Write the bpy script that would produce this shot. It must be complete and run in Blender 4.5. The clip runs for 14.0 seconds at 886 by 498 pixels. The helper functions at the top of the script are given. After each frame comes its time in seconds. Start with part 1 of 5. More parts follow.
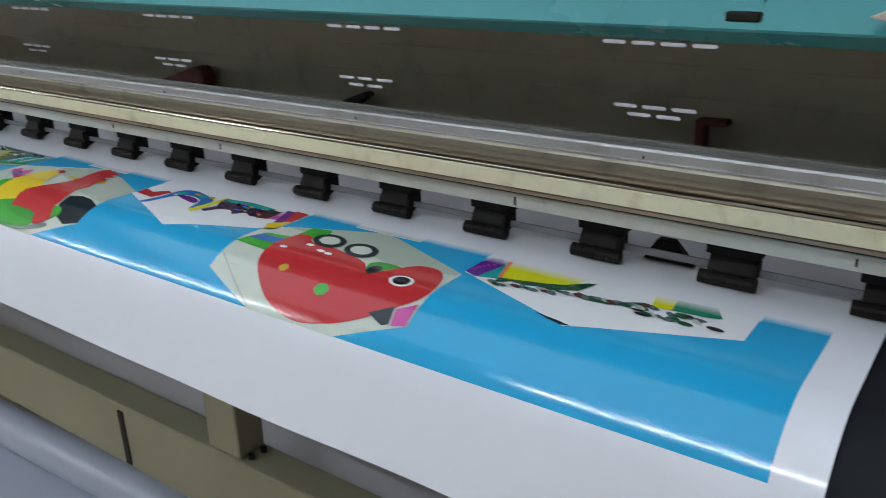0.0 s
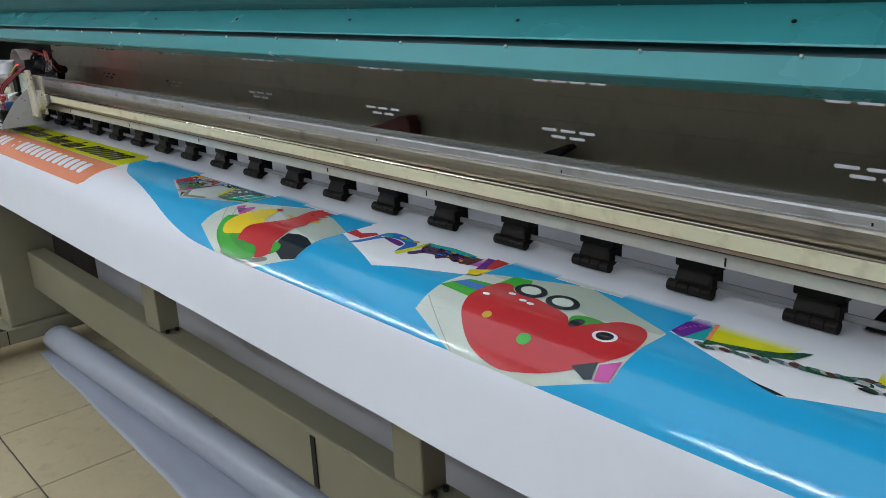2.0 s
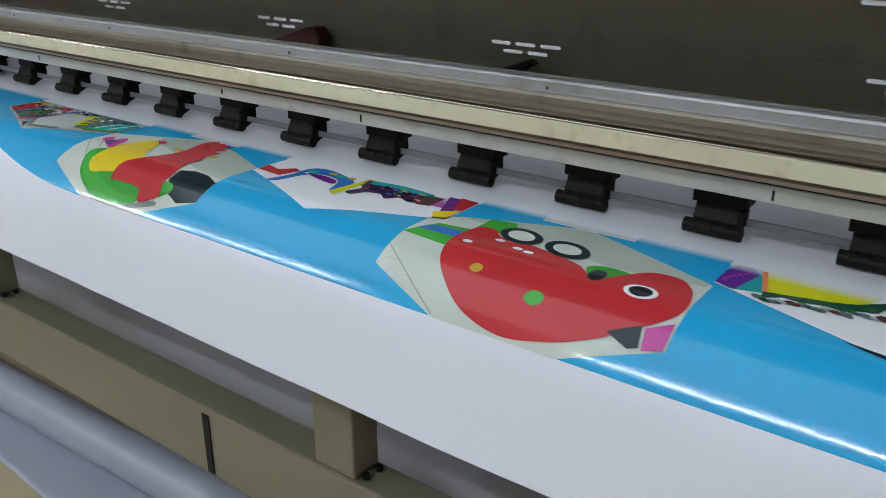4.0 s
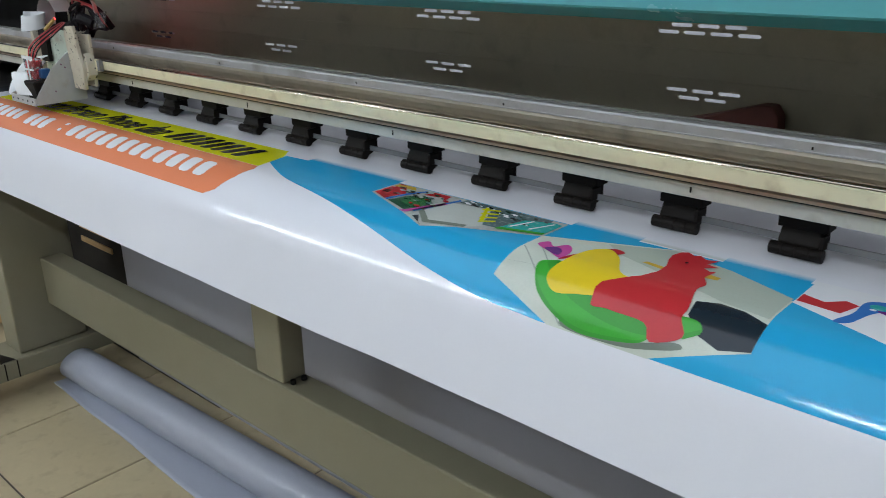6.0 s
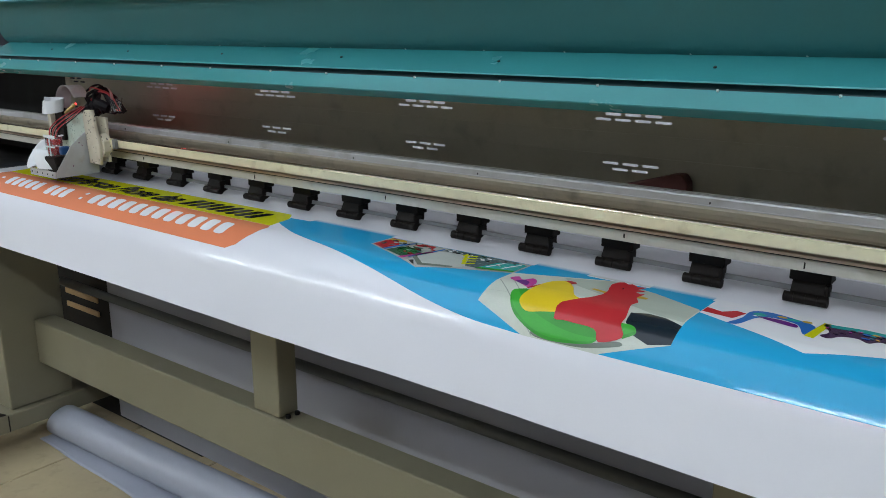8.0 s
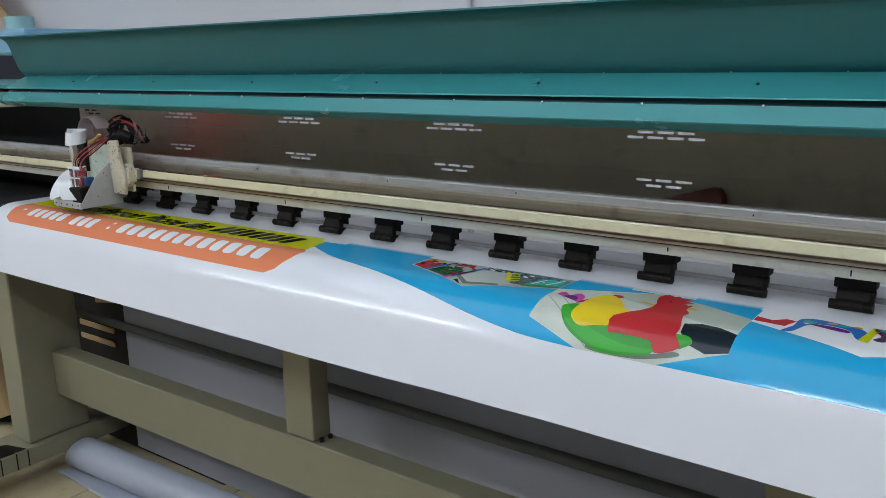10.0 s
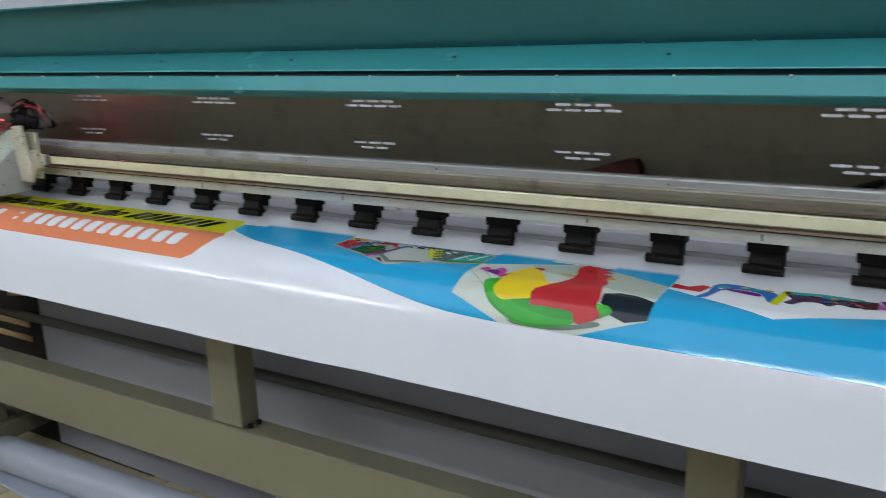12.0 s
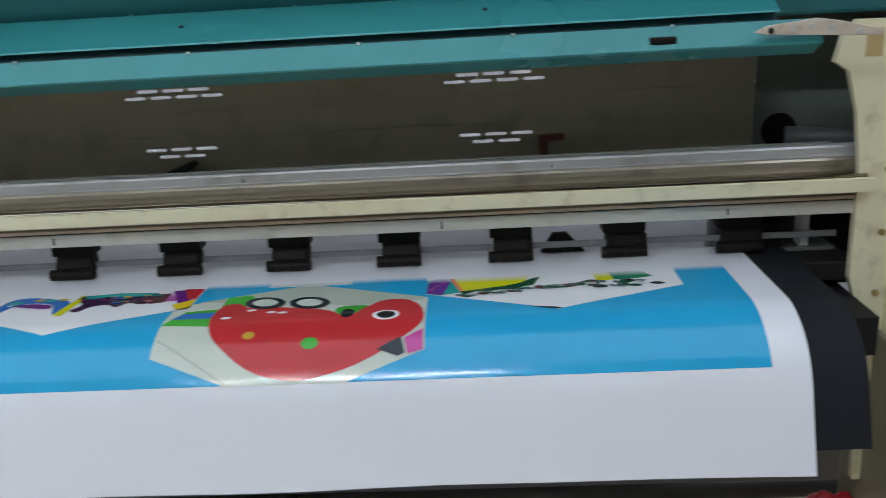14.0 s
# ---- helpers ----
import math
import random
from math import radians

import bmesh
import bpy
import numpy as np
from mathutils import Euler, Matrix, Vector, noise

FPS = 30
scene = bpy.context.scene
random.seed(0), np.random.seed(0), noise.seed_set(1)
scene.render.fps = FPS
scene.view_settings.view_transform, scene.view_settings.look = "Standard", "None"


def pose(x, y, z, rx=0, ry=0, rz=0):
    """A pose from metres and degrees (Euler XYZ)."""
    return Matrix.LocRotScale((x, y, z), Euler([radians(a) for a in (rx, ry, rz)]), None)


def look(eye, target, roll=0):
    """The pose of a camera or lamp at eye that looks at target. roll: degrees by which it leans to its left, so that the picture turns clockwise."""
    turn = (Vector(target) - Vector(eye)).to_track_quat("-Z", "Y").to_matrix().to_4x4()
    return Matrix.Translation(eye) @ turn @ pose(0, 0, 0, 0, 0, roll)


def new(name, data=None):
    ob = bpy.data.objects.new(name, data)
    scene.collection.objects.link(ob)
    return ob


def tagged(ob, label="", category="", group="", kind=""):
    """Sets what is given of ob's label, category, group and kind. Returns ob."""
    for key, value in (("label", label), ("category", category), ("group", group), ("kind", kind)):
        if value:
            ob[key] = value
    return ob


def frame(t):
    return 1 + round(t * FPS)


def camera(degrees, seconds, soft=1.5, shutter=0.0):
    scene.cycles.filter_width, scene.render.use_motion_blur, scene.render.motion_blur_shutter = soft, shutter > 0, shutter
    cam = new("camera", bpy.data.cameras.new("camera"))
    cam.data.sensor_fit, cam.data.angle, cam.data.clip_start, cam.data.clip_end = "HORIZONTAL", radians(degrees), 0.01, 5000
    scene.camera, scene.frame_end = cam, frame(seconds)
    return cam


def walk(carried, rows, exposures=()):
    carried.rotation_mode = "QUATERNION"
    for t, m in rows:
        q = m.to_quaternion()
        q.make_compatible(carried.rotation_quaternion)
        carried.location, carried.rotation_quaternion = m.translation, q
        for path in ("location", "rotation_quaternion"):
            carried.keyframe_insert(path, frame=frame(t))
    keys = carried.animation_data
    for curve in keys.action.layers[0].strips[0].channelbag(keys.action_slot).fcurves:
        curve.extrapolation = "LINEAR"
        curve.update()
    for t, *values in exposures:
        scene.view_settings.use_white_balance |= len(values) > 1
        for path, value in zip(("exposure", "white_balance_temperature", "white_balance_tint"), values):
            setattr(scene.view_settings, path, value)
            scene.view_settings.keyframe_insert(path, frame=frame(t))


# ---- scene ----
cam = camera(56.3, 14.0, soft=0.65, shutter=0.3)
PATH = [
    (0, (0.0828, -0.8460, 1.2924), (-1.2420, 0.9588, 0.4284), -1.6),
    (0.5, (0.0636, -0.8736, 1.2948), (-1.4484, 0.8160, 0.5064), -1.8),
    (1, (0.0624, -0.8916, 1.3092), (-1.5540, 0.7128, 0.5532), -2.2),
    (1.5, (0.0612, -0.8952, 1.3092), (-1.6188, 0.6576, 0.5820), -2.3),
    (2, (0.0600, -0.8856, 1.3116), (-1.6500, 0.6300, 0.5784), -2.5),
    (2.2, (0.0540, -0.8808, 1.3056), (-1.6560, 0.6252, 0.5508), -2.8),
    (4.5, (-0.3576, -0.7956, 1.2312), (-1.6380, 1.0188, 0.3192), 0.7),
    (5, (-0.5340, -0.7668, 1.2672), (-1.9824, 0.9072, 0.3396), -0.2),
    (5.5, (-0.6708, -0.8232, 1.2660), (-2.2092, 0.8016, 0.3996), 0.2),
    (6, (-0.7800, -0.9540, 1.2804), (-2.3052, 0.6984, 0.4404), -1),
    (6.5, (-0.8004, -1.0260, 1.2852), (-2.2668, 0.7020, 0.4944), -0.5),
    (7, (-0.7764, -1.0824, 1.2636), (-2.1984, 0.7248, 0.5772), 0.8),
    (7.5, (-0.6972, -1.1544, 1.2984), (-2.0892, 0.6828, 0.6312), 0.5),
    (8, (-0.6432, -1.2456, 1.3128), (-2.0712, 0.5832, 0.6984), -0),
    (10.5, (-0.7200, -1.3332, 1.3092), (-2.1228, 0.5376, 0.7704), -1.5),
    (11, (-0.7164, -1.3344, 1.2924), (-2.1420, 0.5184, 0.7488), -1.4),
    (11.5, (-0.7212, -1.3494, 1.2852), (-2.1048, 0.5412, 0.7512), -0.5),
    (12, (-0.7032, -1.3116, 1.3068), (-1.9344, 0.6552, 0.6936), -2),
    (12.5, (-0.6624, -1.2624, 1.3008), (-1.5288, 0.8676, 0.6132), -2.1),
    (13, (-0.5856, -1.2264, 1.2960), (-1.1424, 1.0032, 0.6060), -2.7),
    (13.5, (-0.4836, -1.1616, 1.2960), (-0.7908, 1.1124, 0.5940), -3.3),
    (14, (-0.3480, -1.0932, 1.2924), (-0.4704, 1.1904, 0.5628), -3.4),
]
walk(cam, [(t, look(eye, target, roll)) for t, eye, target, roll in PATH])

TRUE_SIZE = Matrix.Scale(1.2, 4) @ Matrix.Translation((0, 0, -0.135))

# ---- world and lamps ----
world = bpy.data.worlds.new("world")
scene.world = world
world.use_nodes = True
world.node_tree.nodes["Background"].inputs[0].default_value = (0.75, 0.82, 1.0, 1)
world.node_tree.nodes["Background"].inputs[1].default_value = 0.5


# soft overhead fill, added out of view above the printer
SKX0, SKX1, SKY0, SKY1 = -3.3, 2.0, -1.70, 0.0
roof_fill = bpy.data.lights.new("added_roof_fill", "AREA")
roof_fill.shape, roof_fill.size, roof_fill.size_y = "RECTANGLE", 1.2 * (SKX1 - SKX0), 1.2 * (SKY1 - SKY0)
roof_fill.energy, roof_fill.color = 36.5, (0.805, 0.92, 1.0)
new("added_roof_fill", roof_fill).location = TRUE_SIZE @ Vector(((SKX0 + SKX1) / 2, (SKY0 + SKY1) / 2, 2.75))

TUBES = [(-0.84, -2.00, 2.50), (-3.50, -2.40, 2.50), (-4.95, -2.55, 2.50)]

# ---- materials ----


def mat(name, color, rough=0.5, metal=0.0, vary=0.12, scale=6.0, fine=60.0, bump=0.05, stain=None, stain_amount=0.0,
        coat=0.0, spec=0.5, island=0.0, waves=0.0):
    """A painted, plastic or metal surface with broad variation, fine grain, relief and stains."""
    m = bpy.data.materials.new(name)
    m.use_nodes = True
    nt = m.node_tree
    b = nt.nodes["Principled BSDF"]
    big = nt.nodes.new("ShaderNodeTexNoise")
    big.inputs["Scale"].default_value, big.inputs["Detail"].default_value = scale, 6
    sm = nt.nodes.new("ShaderNodeTexNoise")
    sm.inputs["Scale"].default_value, sm.inputs["Detail"].default_value = fine, 4
    geo = nt.nodes.new("ShaderNodeNewGeometry")
    nt.links.new(geo.outputs["Position"], big.inputs["Vector"])
    nt.links.new(geo.outputs["Position"], sm.inputs["Vector"])
    mix = nt.nodes.new("ShaderNodeMix")
    mix.data_type = "RGBA"
    mix.inputs["A"].default_value = (*[c * (1 - vary) for c in color], 1)
    mix.inputs["B"].default_value = (*[min(1, c * (1 + vary)) for c in color], 1)
    add = nt.nodes.new("ShaderNodeMath")
    add.operation = "MULTIPLY_ADD"
    nt.links.new(sm.outputs["Fac"], add.inputs[0])
    add.inputs[1].default_value = 0.4
    half = nt.nodes.new("ShaderNodeMath")
    half.operation = "MULTIPLY"
    half.inputs[1].default_value = 0.6
    nt.links.new(big.outputs["Fac"], half.inputs[0])
    nt.links.new(half.outputs[0], add.inputs[2])
    nt.links.new(add.outputs[0], mix.inputs["Factor"])
    out = mix.outputs["Result"]
    if stain:
        st = nt.nodes.new("ShaderNodeTexNoise")
        st.inputs["Scale"].default_value, st.inputs["Detail"].default_value = scale * 2.3, 8
        nt.links.new(geo.outputs["Position"], st.inputs["Vector"])
        ramp = nt.nodes.new("ShaderNodeMapRange")
        ramp.inputs["From Min"].default_value, ramp.inputs["From Max"].default_value = 0.55, 0.75
        ramp.inputs["To Max"].default_value = stain_amount
        nt.links.new(st.outputs["Fac"], ramp.inputs["Value"])
        m2 = nt.nodes.new("ShaderNodeMix")
        m2.data_type = "RGBA"
        nt.links.new(ramp.outputs["Result"], m2.inputs["Factor"])
        nt.links.new(out, m2.inputs["A"])
        m2.inputs["B"].default_value = (*stain, 1)
        out = m2.outputs["Result"]
    if island:
        info = nt.nodes.new("ShaderNodeObjectInfo")
        hsv = nt.nodes.new("ShaderNodeHueSaturation")
        mr = nt.nodes.new("ShaderNodeMapRange")
        mr.inputs["To Min"].default_value, mr.inputs["To Max"].default_value = 1 - island, 1 + island
        nt.links.new(info.outputs["Random"], mr.inputs["Value"])
        nt.links.new(mr.outputs["Result"], hsv.inputs["Value"])
        nt.links.new(out, hsv.inputs["Color"])
        out = hsv.outputs["Color"]
    nt.links.new(out, b.inputs["Base Color"])
    rr = nt.nodes.new("ShaderNodeMapRange")
    rr.inputs["To Min"].default_value, rr.inputs["To Max"].default_value = max(0.02, rough * 0.8), min(1, rough * 1.2)
    nt.links.new(big.outputs["Fac"], rr.inputs["Value"])
    nt.links.new(rr.outputs["Result"], b.inputs["Roughness"])
    b.inputs["Metallic"].default_value = metal
    b.inputs["Coat Weight"].default_value = coat
    b.inputs["Coat Roughness"].default_value = 0.08
    b.inputs["Specular IOR Level"].default_value = spec
    if bump:
        bp = nt.nodes.new("ShaderNodeBump")
        bp.inputs["Strength"].default_value, bp.inputs["Distance"].default_value = bump, 0.002
        nt.links.new(sm.outputs["Fac"], bp.inputs["Height"])
        nt.links.new(bp.outputs["Normal"], b.inputs["Normal"])
        if waves:
            wv = nt.nodes.new("ShaderNodeTexNoise")
            wv.inputs["Scale"].default_value, wv.inputs["Detail"].default_value = 14, 3
            nt.links.new(geo.outputs["Position"], wv.inputs["Vector"])
            b2 = nt.nodes.new("ShaderNodeBump")
            b2.inputs["Strength"].default_value, b2.inputs["Distance"].default_value = waves, 0.01
            nt.links.new(wv.outputs["Fac"], b2.inputs["Height"])
            nt.links.new(bp.outputs["Normal"], b2.inputs["Normal"])
            nt.links.new(b2.outputs["Normal"], b.inputs["Normal"])
    return m


def speckled(name, color, dots, rough=0.5, amount=0.62, scale=90.0):
    """Old paint spattered with dried ink."""
    m = mat(name, color, rough, vary=0.2, scale=14, stain=(0.35, 0.25, 0.16), stain_amount=0.5)
    nt = m.node_tree
    b = nt.nodes["Principled BSDF"]
    link = b.inputs["Base Color"].links[0]
    src = link.from_socket
    vor = nt.nodes.new("ShaderNodeTexVoronoi")
    vor.inputs["Scale"].default_value, vor.inputs["Randomness"].default_value = scale, 1.0
    geo = nt.nodes.new("ShaderNodeNewGeometry")
    nt.links.new(geo.outputs["Position"], vor.inputs["Vector"])
    noi = nt.nodes.new("ShaderNodeTexNoise")
    noi.inputs["Scale"].default_value = 38
    nt.links.new(geo.outputs["Position"], noi.inputs["Vector"])
    sub = nt.nodes.new("ShaderNodeMath")
    sub.operation = "MULTIPLY_ADD"
    nt.links.new(noi.outputs["Fac"], sub.inputs[0])
    sub.inputs[1].default_value, sub.inputs[2].default_value = 0.9, -amount + 0.28
    less = nt.nodes.new("ShaderNodeMath")
    less.operation = "LESS_THAN"
    nt.links.new(vor.outputs["Distance"], less.inputs[0])
    nt.links.new(sub.outputs[0], less.inputs[1])
    mx = nt.nodes.new("ShaderNodeMix")
    mx.data_type = "RGBA"
    nt.links.new(less.outputs[0], mx.inputs["Factor"])
    nt.links.new(src, mx.inputs["A"])
    mx.inputs["B"].default_value = (*dots, 1)
    nt.links.new(mx.outputs["Result"], b.inputs["Base Color"])
    return m


def clear(name, color, rough=0.05):
    m = bpy.data.materials.new(name)
    m.use_nodes = True
    b = m.node_tree.nodes["Principled BSDF"]
    b.inputs["Base Color"].default_value = (*color, 1)
    b.inputs["Roughness"].default_value = rough
    b.inputs["Transmission Weight"].default_value = 0.96
    b.inputs["IOR"].default_value = 1.2
    return m


def glow(name, color, strength):
    m = bpy.data.materials.new(name)
    m.use_nodes = True
    b = m.node_tree.nodes["Principled BSDF"]
    b.inputs["Base Color"].default_value = (*color, 1)
    b.inputs["Emission Color"].default_value = (*color, 1)
    b.inputs["Emission Strength"].default_value = strength
    return m


def ink(name, color, vary=0.06, scale=25, stain=None, amount=0.0):
    """Solvent ink on vinyl: glossy, with faint banding of the print passes."""
    return mat(name, color, 0.12, vary=vary, scale=scale, fine=400, bump=0.006, stain=stain, stain_amount=amount, waves=0.05, spec=0.5)


M_VINYL = mat("white_vinyl", (0.78, 0.78, 0.84), 0.115, vary=0.03, scale=5, fine=300, bump=0.003, waves=0.06)
M_WEB = mat("vinyl_back", (0.46, 0.45, 0.50), 0.45, vary=0.05, scale=3, fine=120, bump=0.02, waves=0.05)
M_LINER = mat("grey_liner", (0.40, 0.42, 0.50), 0.35, vary=0.1, scale=4, fine=120, bump=0.03)
M_WALL = mat("wall_paint", (0.72, 0.70, 0.74), 0.8, vary=0.05, scale=1.5, fine=80, bump=0.06)
M_WALLDIM = mat("wall_toned_down", (0.30, 0.29, 0.28), 0.7, vary=0.15, scale=2, fine=60)
M_CEIL = mat("ceiling_paint", (0.78, 0.78, 0.77), 0.9, vary=0.04, scale=1.2)
M_TILE = mat("floor_tile", (0.50, 0.41, 0.26), 0.32, vary=0.16, scale=9, fine=45, bump=0.03, stain=(0.30, 0.23, 0.14),
             stain_amount=0.5, island=0.07)
M_GROUT = mat("grout", (0.10, 0.08, 0.06), 0.9, vary=0.3)
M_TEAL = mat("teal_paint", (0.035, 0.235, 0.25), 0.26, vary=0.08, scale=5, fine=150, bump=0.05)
# M_TEAL's colour about halved, for the lid's inside and the right cover
M_TEALDARK = mat("dark_teal", (0.017, 0.118, 0.128), 0.5, vary=0.1, scale=5, fine=150)
M_PANEL = mat("olive_grey_panel", (0.43, 0.40, 0.31), 0.40, metal=0.12, vary=0.12, scale=7, fine=140, stain=(0.12, 0.11, 0.085),
              stain_amount=0.3)
M_ALU = mat("dull_aluminium", (0.57, 0.56, 0.58), 0.38, metal=0.5, vary=0.1, scale=8, fine=200, stain=(0.22, 0.2, 0.17),
            stain_amount=0.45)
M_ALUDARK = mat("aged_aluminium", (0.56, 0.50, 0.41), 0.32, metal=0.7, vary=0.15, scale=9, fine=160,
                stain=(0.12, 0.1, 0.08), stain_amount=0.5)
M_RAIL = mat("warm_grey_rail", (0.62, 0.60, 0.54), 0.5, metal=0.2, vary=0.1, scale=10, fine=200, stain=(0.25, 0.22, 0.16), stain_amount=0.45)
M_STEEL = mat("polished_steel", (0.46, 0.40, 0.32), 0.10, metal=1.0, vary=0.1, scale=20)
M_CREAM = mat("cream_strip", (0.74, 0.68, 0.48), 0.4, vary=0.1, scale=14, stain=(0.32, 0.24, 0.12), stain_amount=0.5)
M_BEIGE = mat("beige_enamel", (0.25, 0.227, 0.157), 0.42, vary=0.07, scale=4, fine=130, stain=(0.22, 0.19, 0.13),
              stain_amount=0.35)
M_COPPER = mat("bronze_edge", (0.60, 0.46, 0.36), 0.35, metal=0.3, vary=0.2, scale=20)
M_BLACK = mat("black_plastic", (0.010, 0.0075, 0.0065), 0.55, vary=0.3, scale=30, fine=200, spec=0.14)
M_APRON = mat("black_apron", (0.010, 0.011, 0.015), 0.7, vary=0.3, scale=12, fine=160, spec=0.2)
M_DARK = mat("dark_steel", (0.014, 0.013, 0.013), 0.6, vary=0.3, scale=12, spec=0.2)
M_SLOT = mat("slot_white", (0.85, 0.85, 0.82), 0.6, vary=0.03)
M_PLATEN = mat("platen_grey", (0.22, 0.22, 0.22), 0.4, metal=0.5)
M_MIDGREY = mat("mid_grey_paint", (0.27, 0.27, 0.25), 0.45, vary=0.12)
M_TUBEGREY = mat("dark_grey_tube", (0.10, 0.098, 0.088), 0.5, vary=0.15, scale=6)
M_GREY = mat("grey_rod", (0.17, 0.17, 0.18), 0.4, vary=0.1)
M_RED = mat("red_plastic", (0.5, 0.02, 0.03), 0.35)
M_DAMPER = mat("dark_blue_plastic", (0.02, 0.08, 0.22), 0.35)
M_CARD = mat("cardboard", (0.48, 0.31, 0.15), 0.75, vary=0.15, scale=10, fine=90)
M_NAVY = mat("navy_fabric", (0.012, 0.013, 0.022), 0.85, vary=0.3)
M_SKY = mat("light_blue_plastic", (0.20, 0.42, 0.60), 0.5, vary=0.2, scale=8)
M_SPATTER = speckled("spattered_cream_plate", (0.60, 0.55, 0.44), (0.03, 0.025, 0.03), amount=0.57, scale=110)
M_BRACKET = speckled("ink_stained_aluminium", (0.42, 0.43, 0.44), (0.16, 0.05, 0.12), amount=0.70, scale=70)
M_BOARD = speckled("pale_green_board", (0.60, 0.68, 0.58), (0.03, 0.12, 0.10), amount=0.58, scale=130)
M_CLEAR = clear("clear_acrylic", (0.98, 0.96, 0.97), 0.02)
M_RIBBON = mat("ribbon_cable_white", (0.78, 0.79, 0.82), 0.45, vary=0.05, scale=30)
M_RIBBONGREY = mat("ribbon_cable_grey", (0.42, 0.38, 0.39), 0.5, vary=0.1, scale=30)
M_WIRERED = mat("red_wire", (0.45, 0.03, 0.04), 0.4)
M_WIREBLACK = mat("black_wire", (0.012, 0.010, 0.013), 0.7, spec=0.2)
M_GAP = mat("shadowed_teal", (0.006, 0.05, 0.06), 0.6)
M_GREENGREY = mat("green_grey_paint", (0.17, 0.19, 0.165), 0.5, vary=0.12)
M_CLIP = mat("rusty_red_clip", (0.13, 0.035, 0.028), 0.6, vary=0.3, scale=40)
M_HINGE = mat("pale_pink_metal", (0.62, 0.53, 0.45), 0.4, metal=0.2, vary=0.15, scale=30, stain=(0.35, 0.25, 0.18), stain_amount=0.5)
M_OCHRE = mat("ochre_sticker", (0.50, 0.36, 0.17), 0.6)
M_BRASS = mat("brass", (0.42, 0.30, 0.12), 0.35, metal=0.8)

# ---- mesh helpers ----


def part(name, bm, material, parent=None, label="", smooth=False):
    me = bpy.data.meshes.new(name)
    bm.normal_update()
    bm.to_mesh(me)
    bm.free()
    me.materials.append(material)
    if smooth:
        me.shade_smooth()
    ob = new(name, me)
    ob.parent = parent
    if label:
        tagged(ob, label)
    return ob


def thing(name, label, category, group="", kind=""):
    return tagged(new(name), label, category, group, kind)


def box(bm, x0, x1, y0, y1, z0, z1, bevel=0.0):
    r = bmesh.ops.create_cube(bm, size=1)
    vs = r["verts"]
    for v in vs:
        v.co = Vector((x0 if v.co.x < 0 else x1, y0 if v.co.y < 0 else y1, z0 if v.co.z < 0 else z1))
    if bevel:
        es = list({e for v in vs for e in v.link_edges})
        bmesh.ops.bevel(bm, geom=es, offset=bevel, segments=2, affect="EDGES", profile=0.5)
    return vs


def boxed(*a, **k):
    bm = bmesh.new()
    box(bm, *a, **k)
    return bm


def prism(pts, x0, x1, bevel=0.0):
    """A closed outline in (y, z), drawn out along x."""
    bm = bmesh.new()
    vs = [bm.verts.new((x0, y, z)) for y, z in pts]
    f = bm.faces.new(vs)
    r = bmesh.ops.extrude_face_region(bm, geom=[f])
    for v in r["geom"]:
        if isinstance(v, bmesh.types.BMVert):
            v.co.x = x1
    bmesh.ops.recalc_face_normals(bm, faces=bm.faces)
    if bevel:
        bmesh.ops.bevel(bm, geom=list(bm.edges), offset=bevel, segments=2, affect="EDGES", profile=0.5)
    return bm


def plate(pts, y0, y1, bevel=0.0):
    """A closed outline in (x, z), drawn out along y."""
    bm = bmesh.new()
    f = bm.faces.new([bm.verts.new((x, y0, z)) for x, z in pts])
    r = bmesh.ops.extrude_face_region(bm, geom=[f])
    for v in r["geom"]:
        if isinstance(v, bmesh.types.BMVert):
            v.co.y = y1
    bmesh.ops.recalc_face_normals(bm, faces=bm.faces)
    if bevel:
        bmesh.ops.bevel(bm, geom=list(bm.edges), offset=bevel, segments=2, affect="EDGES", profile=0.5)
    return bm


def rod(bm, a, b, r, seg=20, r2=None):
    a, b = Vector(a), Vector(b)
    m = Matrix.Translation((a + b) / 2) @ (b - a).to_track_quat("Z", "Y").to_matrix().to_4x4()
    bmesh.ops.create_cone(bm, cap_ends=True, segments=seg, radius1=r, radius2=r if r2 is None else r2,
                          depth=(b - a).length, matrix=m)
    return bm


def spline(pts, n=10):
    """A smooth line through the points (Catmull-Rom)."""
    P = [Vector(p) for p in pts]
    P = [2 * P[0] - P[1]] + P + [2 * P[-1] - P[-2]]
    out = []
    for i in range(1, len(P) - 2):
        for j in range(n):
            t = j / n
            a, b, c, d = P[i - 1], P[i], P[i + 1], P[i + 2]
            out.append(0.5 * (2 * b + (c - a) * t + (2 * a - 5 * b + 4 * c - d) * t * t + (3 * b - a - 3 * c + d) * t ** 3))
    out.append(P[-2])
    return out


def wire(pts, r, n=8, seg=8):
    """A round cable along a smooth line."""
    line = spline(pts, n)
    bm = bmesh.new()
    rings = []
    for i, p in enumerate(line):
        d = (line[min(i + 1, len(line) - 1)] - line[max(i - 1, 0)]).normalized()
        q = d.to_track_quat("Z", "Y").to_matrix()
        rings.append([bm.verts.new(p + q @ Vector((r * math.cos(a), r * math.sin(a), 0)))
                      for a in [2 * math.pi * k / seg for k in range(seg)]])
    for u, w in zip(rings, rings[1:]):
        for k in range(seg):
            best = (u[k], u[(k + 1) % seg], w[(k + 1) % seg], w[k])
            bm.faces.new(best)
    bm.faces.new(rings[0][::-1]), bm.faces.new(rings[-1])
    return bm


